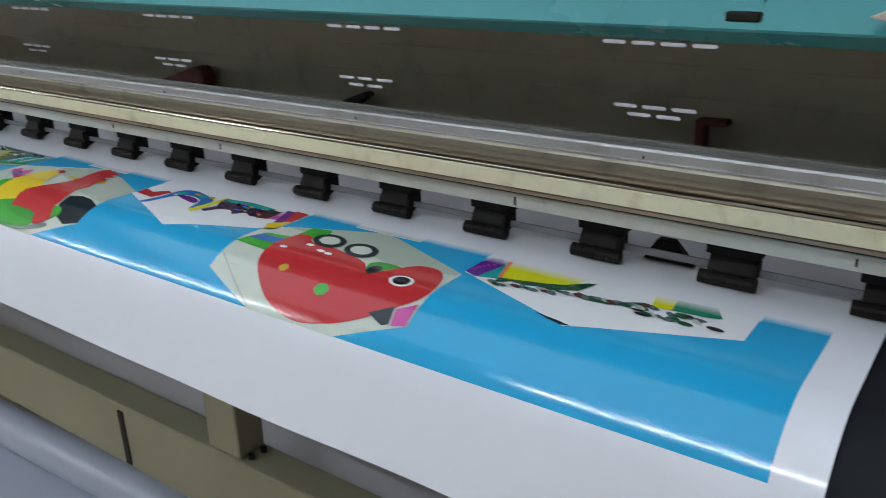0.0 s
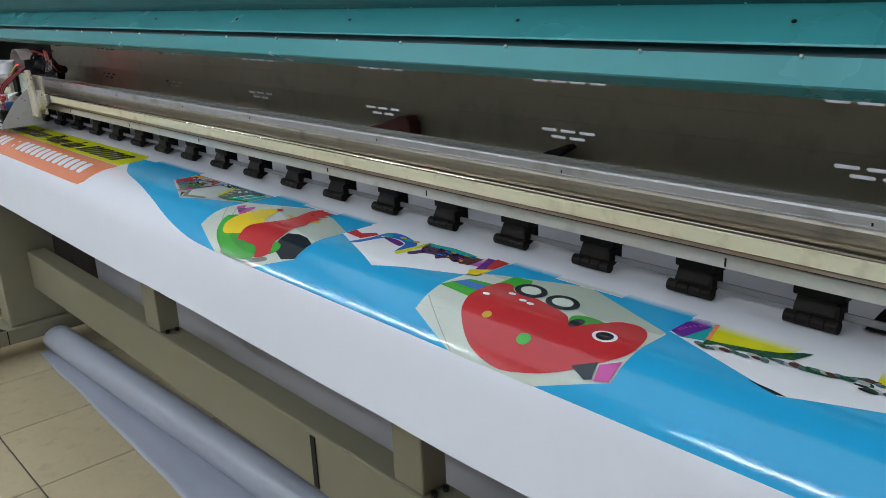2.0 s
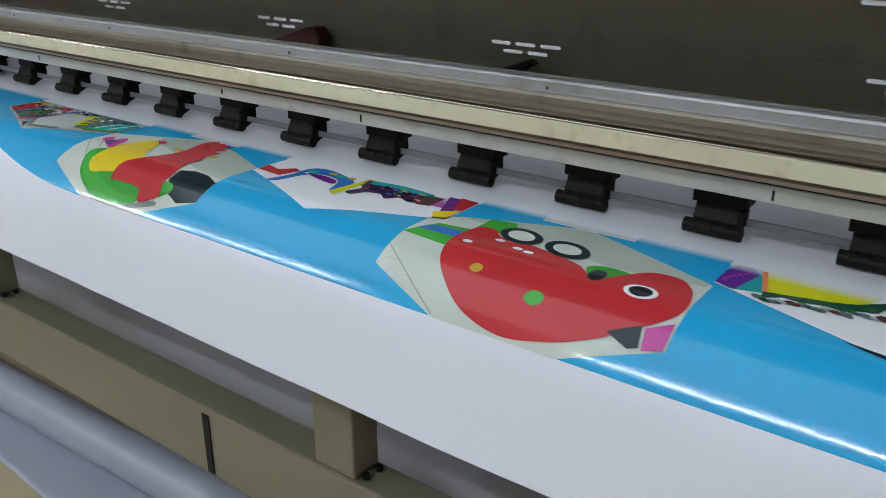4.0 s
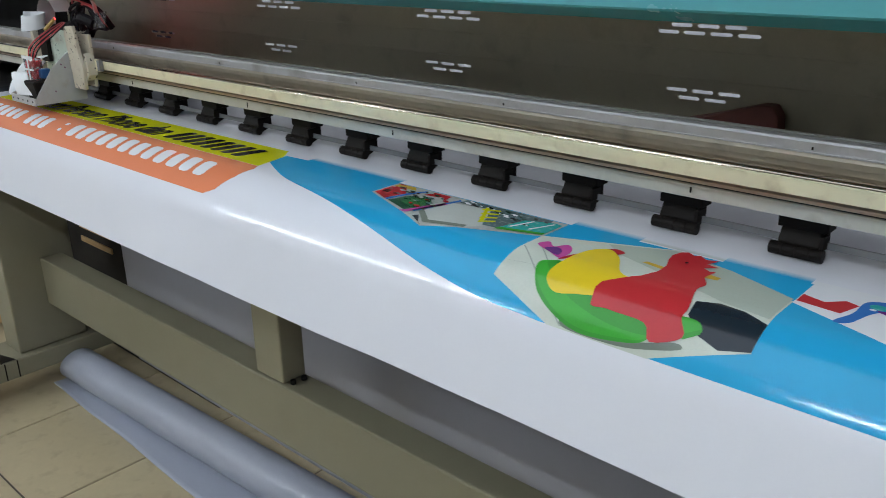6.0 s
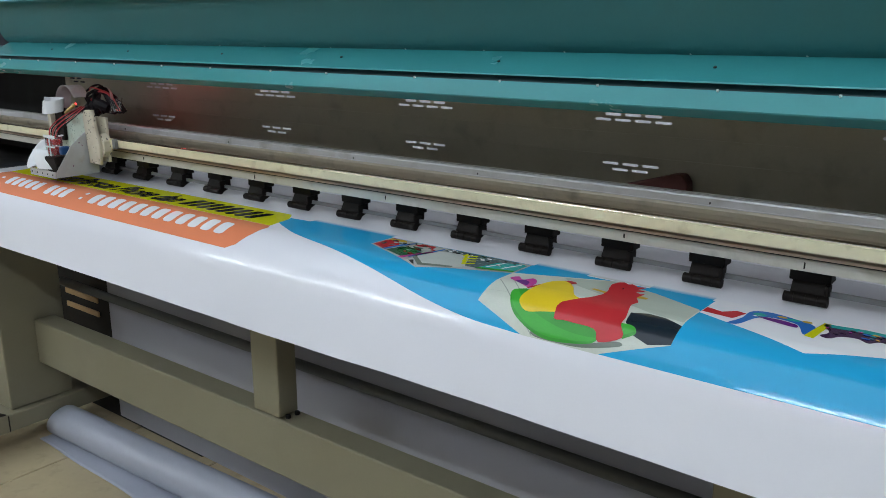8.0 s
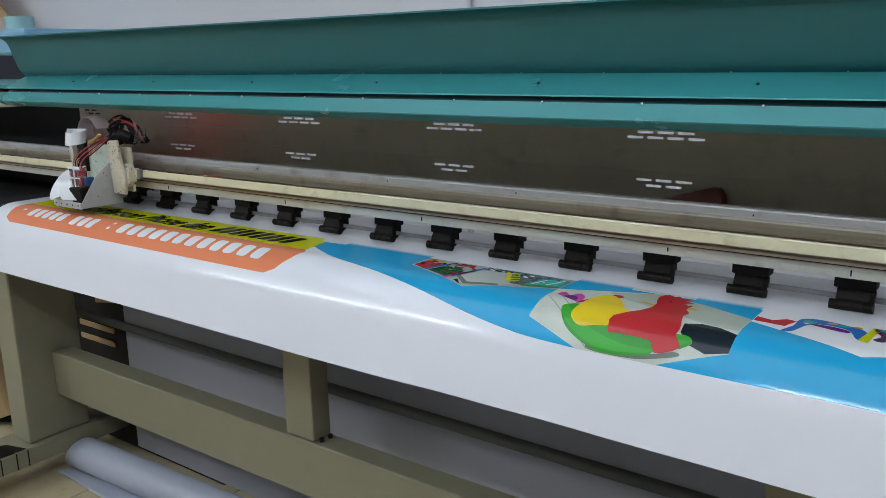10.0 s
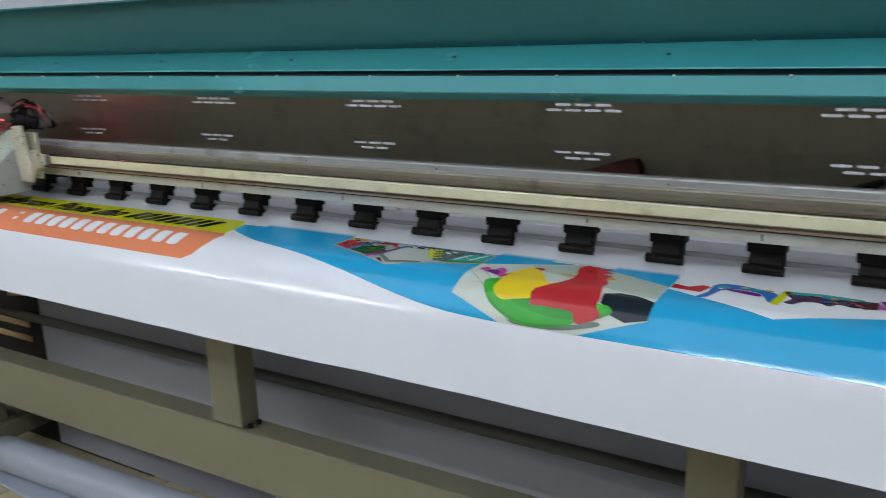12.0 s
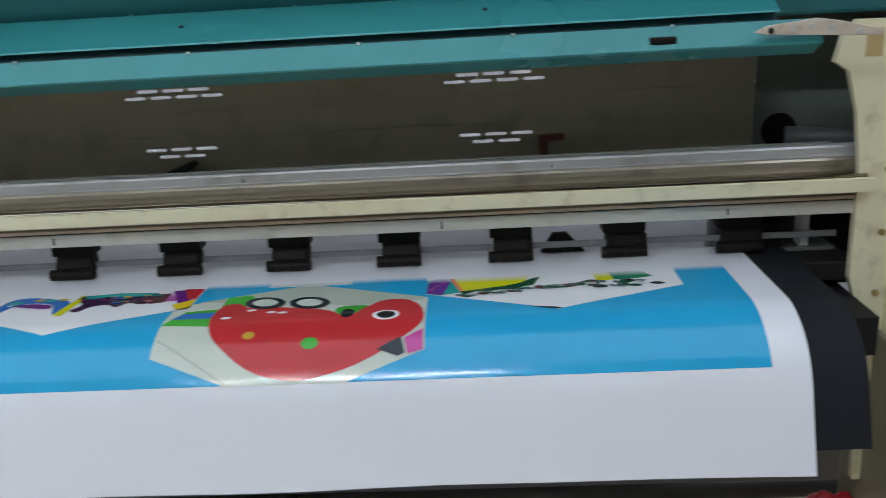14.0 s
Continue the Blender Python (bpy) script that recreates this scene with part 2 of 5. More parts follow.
def ribbon(pts, across, n=8, thick=0.0008):
    """A flat cable along a smooth line, as wide as the vector across."""
    line, w = spline(pts, n), Vector(across)
    bm = bmesh.new()
    rows = []
    for i, p in enumerate(line):
        d = (line[min(i + 1, len(line) - 1)] - line[max(i - 1, 0)]).normalized()
        nrm = d.cross(w).normalized() * thick
        rows.append([bm.verts.new(p + o) for o in (-w / 2 - nrm, w / 2 - nrm, w / 2 + nrm, -w / 2 + nrm)])
    for a, b in zip(rows, rows[1:]):
        for k in range(4):
            bm.faces.new((a[k], a[(k + 1) % 4], b[(k + 1) % 4], b[k]))
    bm.faces.new(rows[0][::-1]), bm.faces.new(rows[-1])
    bmesh.ops.recalc_face_normals(bm, faces=bm.faces)
    return bm


# ---- the room ----
X0, X1, YF, YB, H = -6.2, 2.2, -3.4, 0.95, 2.72
FL = 0.135                     # top of the floor tiles


def wall(name, a):
    return tagged(part(name, boxed(*a), M_WALL), "plain lilac-white painted plaster wall of the workshop", "wall", kind="structure")


wall("wall_north", (X0, X1, YB, YB + 0.15, FL - 0.1, H))
# out of view; its dark tone limits light bounced onto the printer's front
tagged(part("wall_south", boxed(X0, X1, YF - 0.15, YF, FL - 0.1, H), M_WALLDIM), "unseen wall across the workshop, toned dark to hold down bounced light", "wall", kind="structure")
wall("wall_west", (X0 - 0.15, X0, YF - 0.15, YB + 0.15, FL - 0.1, H))
wall("wall_east", (X1, X1 + 0.15, YF - 0.15, YB + 0.15, FL - 0.1, H))
# ceiling opening and its pane are added, unseen, to hold the fill
b = bmesh.new()
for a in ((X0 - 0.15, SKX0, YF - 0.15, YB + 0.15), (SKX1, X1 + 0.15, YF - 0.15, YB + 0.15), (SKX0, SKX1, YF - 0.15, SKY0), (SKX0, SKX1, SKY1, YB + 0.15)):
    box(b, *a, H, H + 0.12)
tagged(part("ceiling", b, M_CEIL), "flat white painted ceiling with an opening added for overhead fill", "ceiling", kind="structure")
pane = tagged(part("skylight", boxed(SKX0, SKX1, SKY0, SKY1, H + 0.06, H + 0.066), M_CLEAR), "clear sheet over the added, unseen opening in the ceiling", "skylight", kind="structure")
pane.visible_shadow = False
floor = tagged(part("floor", boxed(X0, X1, YF, YB, FL - 0.12, FL - 0.003), M_GROUT),
               "worn tan ceramic tile floor with dark grout", "floor", kind="structure")


tagged(part("conduit", rod(bmesh.new(), (-2.016, YB - 0.012, FL), (-2.016, YB - 0.012, H), 0.009, 12), M_WALL, smooth=True),
       "thin painted conduit running up the wall", "conduit", kind="structure")


def tile_mesh(s):
    bm = boxed(-s / 2, s / 2, -s / 2, s / 2, -0.006, 0.0)
    top = [e for e in bm.edges if all(v.co.z > -0.001 for v in e.verts)]
    bmesh.ops.bevel(bm, geom=top, offset=0.0015, segments=1, affect="EDGES")
    me = bpy.data.meshes.new("tile")
    bm.to_mesh(me)
    bm.free()
    me.materials.append(M_TILE)
    return me


M_TUBE = glow("tube_glow", (0.825, 0.93, 1.0), 158)
for bx, by, bz in TUBES:
    lamp = thing("fluorescent_lamp", "glowing cool-white fluorescent tube on a white ceiling batten", "lamp", "ceiling lamps")
    part("tube", rod(bmesh.new(), (bx - 0.59, by, bz), (bx + 0.59, by, bz), 0.012, 16), M_TUBE, lamp, "glowing glass tube", smooth=True)
    part("batten", boxed(bx - 0.62, bx + 0.62, by - 0.025, by + 0.025, H - 0.05, H - 0.001, bevel=0.003), M_SLOT, lamp)
    for e in (-0.605, 0.605):
        part("lamp_holder", boxed(bx + e - 0.013, bx + e + 0.013, by - 0.018, by + 0.018, bz - 0.02, H - 0.049, bevel=0.003), M_SLOT, lamp)

# ---- the printer ----
BED = 0.90
XL, XR = -2.72, 0.125          # inner faces of the left and right side frames
printer = thing("wide_format_printer", "teal and beige wide-format inkjet printer with its lid open", "printer")


def apron_line(s, lift=0.0):
    """The bed's cross-section: flat, then curved down to the front. s runs forward from the rollers."""
    r, s0, amax = 0.085, 0.135, radians(72)
    if s < s0:
        y, z, a = -s, BED, 0.0
    elif s < s0 + r * amax:
        a = (s - s0) / r
        y, z = -s0 - r * math.sin(a), BED - r * (1 - math.cos(a))
    else:
        a, d = amax, s - s0 - r * amax
        y, z = -s0 - r * math.sin(a) - d * math.cos(a), BED - r * (1 - math.cos(a)) - d * math.sin(a)
    return y - lift * math.sin(a), z + lift * math.cos(a)


S_STEPS = [0.118, 0.128] + [0.135 + 0.00445 * i for i in range(25)] + [0.26, 0.29]


def curved_sheet(x0, x1, s0, s1, lift, thick, nx=1, wave=0.0):
    ss = [s0] + [s for s in S_STEPS if s0 < s < s1] + [s1]
    bm = bmesh.new()
    top, low = [], []
    for i in range(nx + 1):
        x = x0 + (x1 - x0) * i / nx
        e = wave * (noise.noise((x * 2.2, 0, 0)) + 0.4 * noise.noise((x * 7, 3, 0)))
        col = []
        for s in ss:
            k = max(0, (s - 0.23) / (s1 - 0.23)) if s1 > 0.23 else 0
            bulge = 0.9 * wave * k * abs(noise.noise((x * 3, s * 7, 5)))
            col.append((x, *apron_line(s + e * k, lift + bulge)))
        top.append([bm.verts.new(c) for c in col])
        low.append([bm.verts.new((x, *apron_line(s + e * max(0, (s - 0.23) / (s1 - 0.23) if s1 > 0.23 else 0), lift - thick))) for s in ss])
    for i in range(nx):
        for j in range(len(ss) - 1):
            bm.faces.new((top[i][j], top[i][j + 1], top[i + 1][j + 1], top[i + 1][j]))
            bm.faces.new((low[i][j], low[i + 1][j], low[i + 1][j + 1], low[i][j + 1]))
        for q in ((top[i][0], top[i + 1][0], low[i + 1][0], low[i][0]), (top[i][-1], low[i][-1], low[i + 1][-1], top[i + 1][-1])):
            bm.faces.new([bm.verts.new(v.co) for v in q])
    for j in range(len(ss) - 1):
        for q in ((top[0][j], low[0][j], low[0][j + 1], top[0][j + 1]), (top[-1][j], top[-1][j + 1], low[-1][j + 1], low[-1][j])):
            bm.faces.new([bm.verts.new(v.co) for v in q])
    bmesh.ops.recalc_face_normals(bm, faces=bm.faces)
    return bm


part("apron", curved_sheet(-2.72, 0.056, -0.02, 0.30, -0.0022, 0.003), M_APRON, printer, "curved black front apron", smooth=False)
part("platen", boxed(-2.72, 0.115, 0.022, 0.149, 0.86, BED - 0.003), M_PLATEN, printer, "grey metal platen")
part("bed_beam", boxed(-2.72, 0.115, -0.10, 0.10, 0.815, 0.858), M_DARK, printer)

# carriage beam over the bed
BX0, BX1 = -3.48, 0.118
part("carriage_beam", prism([(-0.010, 1.0108), (-0.0130, 1.007), (-0.0125, 1.001), (-0.010, 0.9945), (-0.006, 0.9905), (0.004, 0.988), (0.004, 0.944),
                             (0.100, 0.944), (0.100, 0.984), (0.005, 0.984), (0.005, 1.0108)], BX0, BX1), M_ALUDARK, printer, "aged aluminium carriage beam")
part("top_rail", prism([(-0.0100, 1.0112), (-0.0106, 1.0205), (-0.0090, 1.0228), (0.002, 1.0228), (0.005, 1.0112)], BX0, BX1), M_ALU, printer,
     "pale aluminium top rail")
part("rail_rib", prism([(-0.0118, 1.0104), (-0.0118, 1.0118), (-0.0102, 1.0118), (-0.0102, 1.0104)], BX0, BX1), M_ALU, printer)
part("rear_lip", boxed(BX0, BX1, 0.060, 0.066, 0.9842, 1.0125, bevel=0.001), M_MIDGREY, printer, "grey rear lip of the beam")
part("guide_rod", rod(bmesh.new(), (BX0, -0.0325, 0.9905), (BX1, -0.0325, 0.9905), 0.0056, 24), M_STEEL, printer, "polished steel guide rod", smooth=True)
part("encoder_strip", prism([(-0.0560, 0.9955), (-0.0530, 0.9965), (-0.0510, 0.9820), (-0.0550, 0.9812)], BX0, BX1), M_CREAM, printer,
     "stained cream strip along the beam")
part("strip_holder", boxed(BX0, BX1, -0.0508, 0.0035, 0.9800, 0.9838), M_ALUDARK, printer)
part("beam_web", boxed(BX0, BX1, -0.020, 0.0035, 0.9500, 0.9799), M_ALUDARK, printer)
part("lower_rail", boxed(BX0, BX1, -0.028, -0.0205, 0.9508, 0.9655, bevel=0.001), M_RAIL, printer, "grey lower rail of the beam")
# solid box, coloured near-black for the shade between the rails
part("rail_gap_shade", boxed(BX0, BX1, -0.0272, -0.0202, 0.9656, 0.9672), M_DARK, printer, "dark strip painted for the shade in the gap along the beam")
part("rail_edge", boxed(BX0, BX1, -0.0300, -0.0202, 0.9674, 0.9712, bevel=0.0006), M_COPPER, printer, "thin bronze-coloured edge")
part("trough", boxed(BX0, BX1, 0.0675, 0.149, 0.9842, 0.9868), M_DARK, printer, "black channel behind the beam")

# rear panel with pressed lines and rows of slots
PY = 0.150
SLOTS = []
for g in range(8):
    for z, n in [(1.0935, 4), (1.102, 3), (1.1105, 4), (1.119, 3), (1.0165, 2), (1.0255, 3)]:
        SLOTS += [(-2.742 + 0.412 * g + (k - (n - 1) / 2) * 0.0335, z) for k in range(n)]


def pierced_panel(x0, x1, z0, z1, y, thick):
    """A thin sheet with pressed lines and real slots through it."""
    w, h = 0.0275, 0.0042
    bm = bmesh.new()
    levels = sorted({z for _, z in SLOTS})
    cuts = [z0] + [c for z in levels for c in (z - h / 2, z + h / 2)] + [1.0395, 1.0415, 1.0735, 1.0775, z1]
    cuts = sorted(cuts)
    for a, b in zip(cuts, cuts[1:]):
        mid, yy = (a + b) / 2, y
        if 1.0735 < mid < 1.0775:
            yy = y + 0.006
        elif 1.0395 < mid < 1.0415:
            yy = y + 0.0015
        xs = [x0]
        for x, z in sorted(SLOTS):
            if abs(z - mid) < 1e-4 and x0 + w < x < x1 - w:
                xs += [x - w / 2, x + w / 2]
        xs.append(x1)
        for u, v in zip(xs[::2], xs[1::2]):
            e = 0.004 if yy > y else 0.0
            box(bm, u, v, yy, yy + thick, a - e, b + e)
    # rounded slot ends
    c = h * 0.42
    for x, z in SLOTS:
        if x0 + w < x < x1 - w:
            for sx in (-1, 1):
                for sz in (-1, 1):
                    ex, ez = x + sx * w / 2, z + sz * h / 2
                    tri = [(ex, ez), (ex - sx * c, ez), (ex, ez - sz * c)]
                    near, far = ([bm.verts.new((px, py, pz)) for px, pz in tri] for py in (y, y + thick))
                    bm.faces.new(near), bm.faces.new(far)
                    bm.faces.new((near[1], near[2], far[2], far[1]))
    return bm


part("rear_panel", pierced_panel(-2.78, 0.055, 0.96, 1.1295, PY, 0.0014), M_PANEL, printer, "olive-grey metal rear panel pierced with rows of slots")

# the raised lid
LX0, LX1 = -2.724, 0.036
lid = new("lid")
lid.parent = printer
tagged(lid, "teal sheet-metal lid folded open")
shell_line = [(-0.014, 1.1965), (-0.026, 1.208), (-0.035, 1.227), (-0.042, 1.248), (-0.048, 1.268), (-0.055, 1.281), (-0.064, 1.288), (-0.076, 1.292)]
curve = spline([(0, y, z) for y, z in shell_line], 5)
back = spline([(0, y + 0.004, z + 0.003) for y, z in reversed(shell_line)], 5)
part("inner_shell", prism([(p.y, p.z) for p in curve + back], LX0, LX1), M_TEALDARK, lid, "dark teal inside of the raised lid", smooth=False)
part("upper_panel", prism([(-0.012, 1.1965), (-0.016, 1.1995), (-0.0770, 1.1710), (-0.0780, 1.1690), (-0.074, 1.1685)], LX0 + 0.01, LX1 - 0.035), M_TEAL, lid)
# solid strip; the gap's shade is put into its near-black teal
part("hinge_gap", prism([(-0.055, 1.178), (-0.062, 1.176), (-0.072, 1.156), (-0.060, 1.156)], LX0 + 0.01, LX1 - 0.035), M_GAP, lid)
part("lower_panel", prism([(-0.074, 1.1600), (-0.0815, 1.1615), (-0.097, 1.1410), (-0.096, 1.139), (-0.074, 1.1280), (-0.070, 1.1295),
                           (-0.090, 1.1385)], LX0, LX1), M_TEAL, lid)
part("roof", boxed(LX0, LX1, -0.068, 0.168, 1.1305, 1.1335), M_PANEL, lid)


def rivet_mesh():
    bm = bmesh.new()
    bmesh.ops.create_uvsphere(bm, u_segments=8, v_segments=4, radius=0.0019)
    me = bpy.data.meshes.new("rivet")
    bm.to_mesh(me)
    bm.free()
    me.materials.append(M_TEAL_RIVET)
    return me


M_TEAL_RIVET = mat("rivet", (0.45, 0.55, 0.55), 0.35, metal=0.3)
RIVET = rivet_mesh()
for i in range(18):
    for y, z, off in ((-0.017, 1.2005, 0.0), (-0.0835, 1.1615, 0.07)):
        x = LX0 + 0.06 + 0.155 * i + off + random.uniform(-0.02, 0.02)
        if x < LX1 - 0.05:
            ob = new("rivet", RIVET)
            ob.parent = lid
            ob.location = (x, y, z)
for k in range(9):
    b = bmesh.new()
    rod(b, (-2.45 + 0.31 * k, -0.0470, 1.1856), (-2.45 + 0.31 * k, -0.0476, 1.1868), 0.0022, 8)
    part("screw_hole", b, M_BLACK, lid)
part("hinge_bracket", plate([(LX0 - 0.045, 1.143), (LX0 - 0.030, 1.150), (LX0 + 0.014, 1.152), (LX0 + 0.022, 1.146), (LX0 - 0.010, 1.143)], -0.101, -0.096, 0.0008), M_SPATTER, lid, "pale metal hinge bracket")
part("finger_slot", boxed(-0.125, -0.100, -0.0945, -0.085, 1.1455, 1.1525, bevel=0.0015), M_BLACK, lid, "small dark slot in the lid")

# pinch rollers along the bed
S = 0.13


def pinch_arm():
    bm = prism([(0.030, 0.946), (0.030, 0.912), (0.006, 0.9025), (0.001, 0.904), (0.000, 0.917), (0.008, 0.931), (0.007, 0.946)], -0.0225, 0.0225, 0.001)
    box(bm, -0.0275, 0.0275, 0.0065, 0.032, 0.929, 0.9455, bevel=0.0015)
    box(bm, 0.0225, 0.0275, 0.0, 0.016, 0.914, 0.9285, bevel=0.001)
    me = bpy.data.meshes.new("pinch_arm")
    bm.to_mesh(me)
    bm.free()
    me.materials.append(M_BLACK)
    return me


def pinch_wheel():
    bm = bmesh.new()
    for a, b in ((-0.030, -0.0165), (-0.0155, -0.001), (0.0, 0.0145), (0.0155, 0.028)):
        rod(bm, (a, 0.0005, 0.9085), (b, 0.0005, 0.9085), 0.0066, 14)
    rod(bm, (-0.029, 0.0005, 0.9085), (0.027, 0.0005, 0.9085), 0.0055, 12)
    me = bpy.data.meshes.new("roller")
    bm.to_mesh(me)
    bm.free()
    me.materials.append(M_BLACK)
    return me


ARM, WHEEL = pinch_arm(), pinch_wheel()
for k in range(21):
    arm = new("pinch_roller", ARM)
    arm.parent = printer
    arm.location = (-k * S, 0, 0)
    arm.scale.x = 0.89
    w = new("roller", WHEEL)
    w.parent = arm
part("pinch_shaft", boxed(-2.70, 0.11, 0.010, 0.0125, 0.9135, 0.9205), M_GREY, printer, "thin grey shaft linking the pinch rollers")

part("black_wedge", plate([(-0.224, 0.9015), (-0.210, 0.924), (-0.193, 0.924), (-0.172, 0.9015)], 0.030, 0.040, 0.001), M_BLACK, printer, "small black wedge behind the rollers")
part("paper_scrap", prism([(0.020, 0.9015), (0.036, 0.9015), (0.034, 0.912)], -2.145, -2.115), M_CARD, printer, "small tan paper scrap")
for k in range(16):
    mx = -2.6 + 0.17 * k + random.uniform(-0.06, 0.06)
    if k % 2:
        part("ink_mark", boxed(mx, mx + 0.0018, -0.0288, -0.0281, 0.953 + random.uniform(0, 0.004), 0.962), M_BLACK, printer)
    else:
        part("ink_mark", boxed(mx, mx + 0.0016, -0.0112, -0.0102, 1.0135, 1.0165), M_BLACK, printer)

# stand
b = boxed(-2.69, 0.145, -0.062, -0.006, 0.357, 0.479, bevel=0.004)
for v in b.verts:
    v.co.z += 0.011 * min(1.2, (v.co.x + 2.69) / 1.4) * (1.25 if v.co.z > 0.42 else 1.0)
part("stand_beam", b, M_BEIGE, printer, "wide beige box beam of the stand")
for px, hw, pz in ((-1.746, 0.039, 0.4885), (-0.818, 0.035, 0.494)):
    part("post", boxed(px - hw, px + hw, -0.0605, -0.012, pz, 0.815, bevel=0.003), M_BEIGE, printer)
    for dx, dy in ((hw + 0.008, -0.046), (hw + 0.010, -0.024), (-hw - 0.010, -0.034)):
        part("bolt", rod(bmesh.new(), (px + dx, dy, pz - 0.002), (px + dx, dy, pz + 0.005), 0.005, 8), M_DARK, printer)
part("cable_slot", boxed(-1.088, -1.074, -0.0645, -0.0622, 0.372, 0.476), M_DARK, printer, "dark upright strip on the stand beam")
part("media_tube", rod(bmesh.new(), (-2.755, 0.06, 0.545), (0.21, 0.06, 0.545), 0.0115, 16), M_TUBEGREY, printer, "thin grey tube under the bed", smooth=True)


def side_frame(x0, x1):
    part("leg", boxed(x0, x1, -0.150, 0.022, 0.246, 0.815, bevel=0.004), M_BEIGE, printer, "broad beige leg")
    part("foot", boxed(x0 - 0.02, x1 + 0.02, -0.46, 0.44, 0.196, 0.245, bevel=0.004), M_BEIGE, printer, "long beige foot with black tape")
    xm = (x0 + x1) / 2
    for yy in (-0.40, 0.36):
        pad = part("levelling_foot", rod(bmesh.new(), (xm, yy, FL + 0.001), (xm, yy, FL + 0.014), 0.032, 24, 0.028), M_BLACK, printer)
        part("threaded_rod", rod(bmesh.new(), (xm, yy, FL + 0.0135), (xm, yy, 0.1965), 0.009, 12), M_DARK, pad)


side_frame(-2.782, -2.69)
side_frame(0.145, 0.217)
for k, (ya, yb, yc) in enumerate(((-0.30, -0.24, -0.20), (-0.27, -0.20, -0.17))):
    b = bmesh.new()
    f = b.faces.new([b.verts.new(p) for p in ((-2.77, ya, 0.2458 + 0.0008 * k), (-2.676, yb - 0.05, 0.2458 + 0.0008 * k), (-2.672, yc, 0.2458 + 0.0008 * k), (-2.74, yc - 0.02, 0.2458 + 0.0008 * k))])
    r = bmesh.ops.extrude_face_region(b, geom=[f])
    for v in r["geom"]:
        if isinstance(v, bmesh.types.BMVert):
            v.co.z += 0.0006
    part("tape_scrap", b, M_BLACK, printer, "torn black tape on the foot")
for yy in (-0.24, -0.20, -0.17):
    part("tape_scrap", boxed(-2.6698, -2.6690, yy, yy + 0.003, 0.198, 0.244), M_BLACK, printer)
# near-black block filling the space under the bed's left end
part("dark_block", boxed(-3.1, -2.25, 0.124, 0.42, FL + 0.001, 0.80, bevel=0.006), M_DARK, printer, "dark block under the left of the bed")
for zz in (0.435, 0.476):
    part("wooden_slat", boxed(-2.86, -2.685, 0.118, 0.1235, zz, zz + 0.016, bevel=0.002), M_CARD, printer, "small tan wooden slat")

part("cardboard_flap", plate([(-2.75, 0.60), (-2.66, 0.582), (-2.66, 0.574), (-2.75, 0.562)], 0.112, 0.1235), M_CARD, printer, "small tan cardboard flap")

# side housings
part("left_housing", plate([(-3.5, 1.112), (-2.84, 1.118), (-2.755, 1.122), (-2.715, 1.135), (-2.70, 1.158), (-3.5, 1.166)], -0.03, 0.12, 0.003), M_BEIGE, printer,
     "beige left end housing")
# bulkhead and side are near-black to paint in the left end's shade
part("left_bulkhead", boxed(-3.5, -2.781, 0.152, 0.17, 0.86, 1.111), M_DARK, printer, "end wall inside the left end, its shade painted in as black")
part("left_side", boxed(-3.52, -3.502, -0.03, 0.17, 0.815, 1.166, bevel=0.003), M_DARK, printer)
part("left_floor", boxed(-3.5, -2.722, -0.12, 0.15, 0.83, 0.885, bevel=0.003), M_DARK, printer, "dark tray at the left end")
part("left_cover", boxed(-3.5, -2.735, -0.05, 0.30, 1.168, 1.180, bevel=0.003), M_TEAL, printer)
part("right_post", plate([(0.136, 0.62), (0.225, 0.62), (0.225, 1.153), (0.094, 1.155), (0.081, 1.141), (0.075, 1.114), (0.090, 1.104), (0.102, 1.062), (0.110, 1.0), (0.110, 0.878), (0.134, 0.80)],
                         -0.034, -0.024), M_CREAM, printer, "stained cream upright at the printer's end")
part("post_flange", boxed(0.150, 0.158, -0.048, -0.0345, 0.62, 1.148, bevel=0.001), M_CREAM, printer)
for zz in (0.86, 0.93, 1.0, 1.035, 1.07, 1.10, 1.125):
    b = bmesh.new()
    rod(b, (0.139, -0.0345, zz), (0.139, -0.037, zz), 0.0035, 10)
    part("screw", b, M_BRASS, printer)
part("post_box", boxed(0.205, 0.30, -0.0235, 0.16, 0.62, 1.15), M_GREENGREY, printer)
part("right_bulkhead", boxed(0.056, 0.32, 0.152, 0.166, 0.90, 1.16), M_GREENGREY, printer, "dark grey-green end wall inside the housing")
part("right_tray", boxed(0.006, 0.124, -0.02, 0.16, 0.870, 0.893, bevel=0.002), M_DARK, printer, "dark tray beside the bed")
part("right_back", boxed(0.006, 0.204, 0.155, 0.163, 0.80, 0.958), M_DARK, printer)
part("tray_block", boxed(0.020, 0.055, 0.02, 0.06, 0.8935, 0.93, bevel=0.003), M_BLACK, printer)
part("white_tab", boxed(0.078, 0.088, 0.03, 0.05, 0.8935, 0.942, bevel=0.001), M_SLOT, printer)
b = bmesh.new()
rod(b, (0.088, 0.150, 1.012), (0.088, 0.164, 1.012), 0.022, 24)
part("grommet", b, M_BLACK, printer)
b = bmesh.new()
rod(b, (0.092, 0.140, 1.008), (0.26, 0.10, 1.000), 0.011, 16)
part("pipe", b, M_GREY, printer, "grey pipe through the end wall", smooth=True)
part("cable_wedge", plate([(-1.135, 0.9872), (-1.100, 0.997), (-1.060, 1.008), (-1.012, 1.023), (-0.998, 1.023), (-0.990, 1.012), (-0.988, 0.9872)], 0.122, 0.146, 0.002), M_CLIP, printer,
     "rust-red cable end lying in the channel")
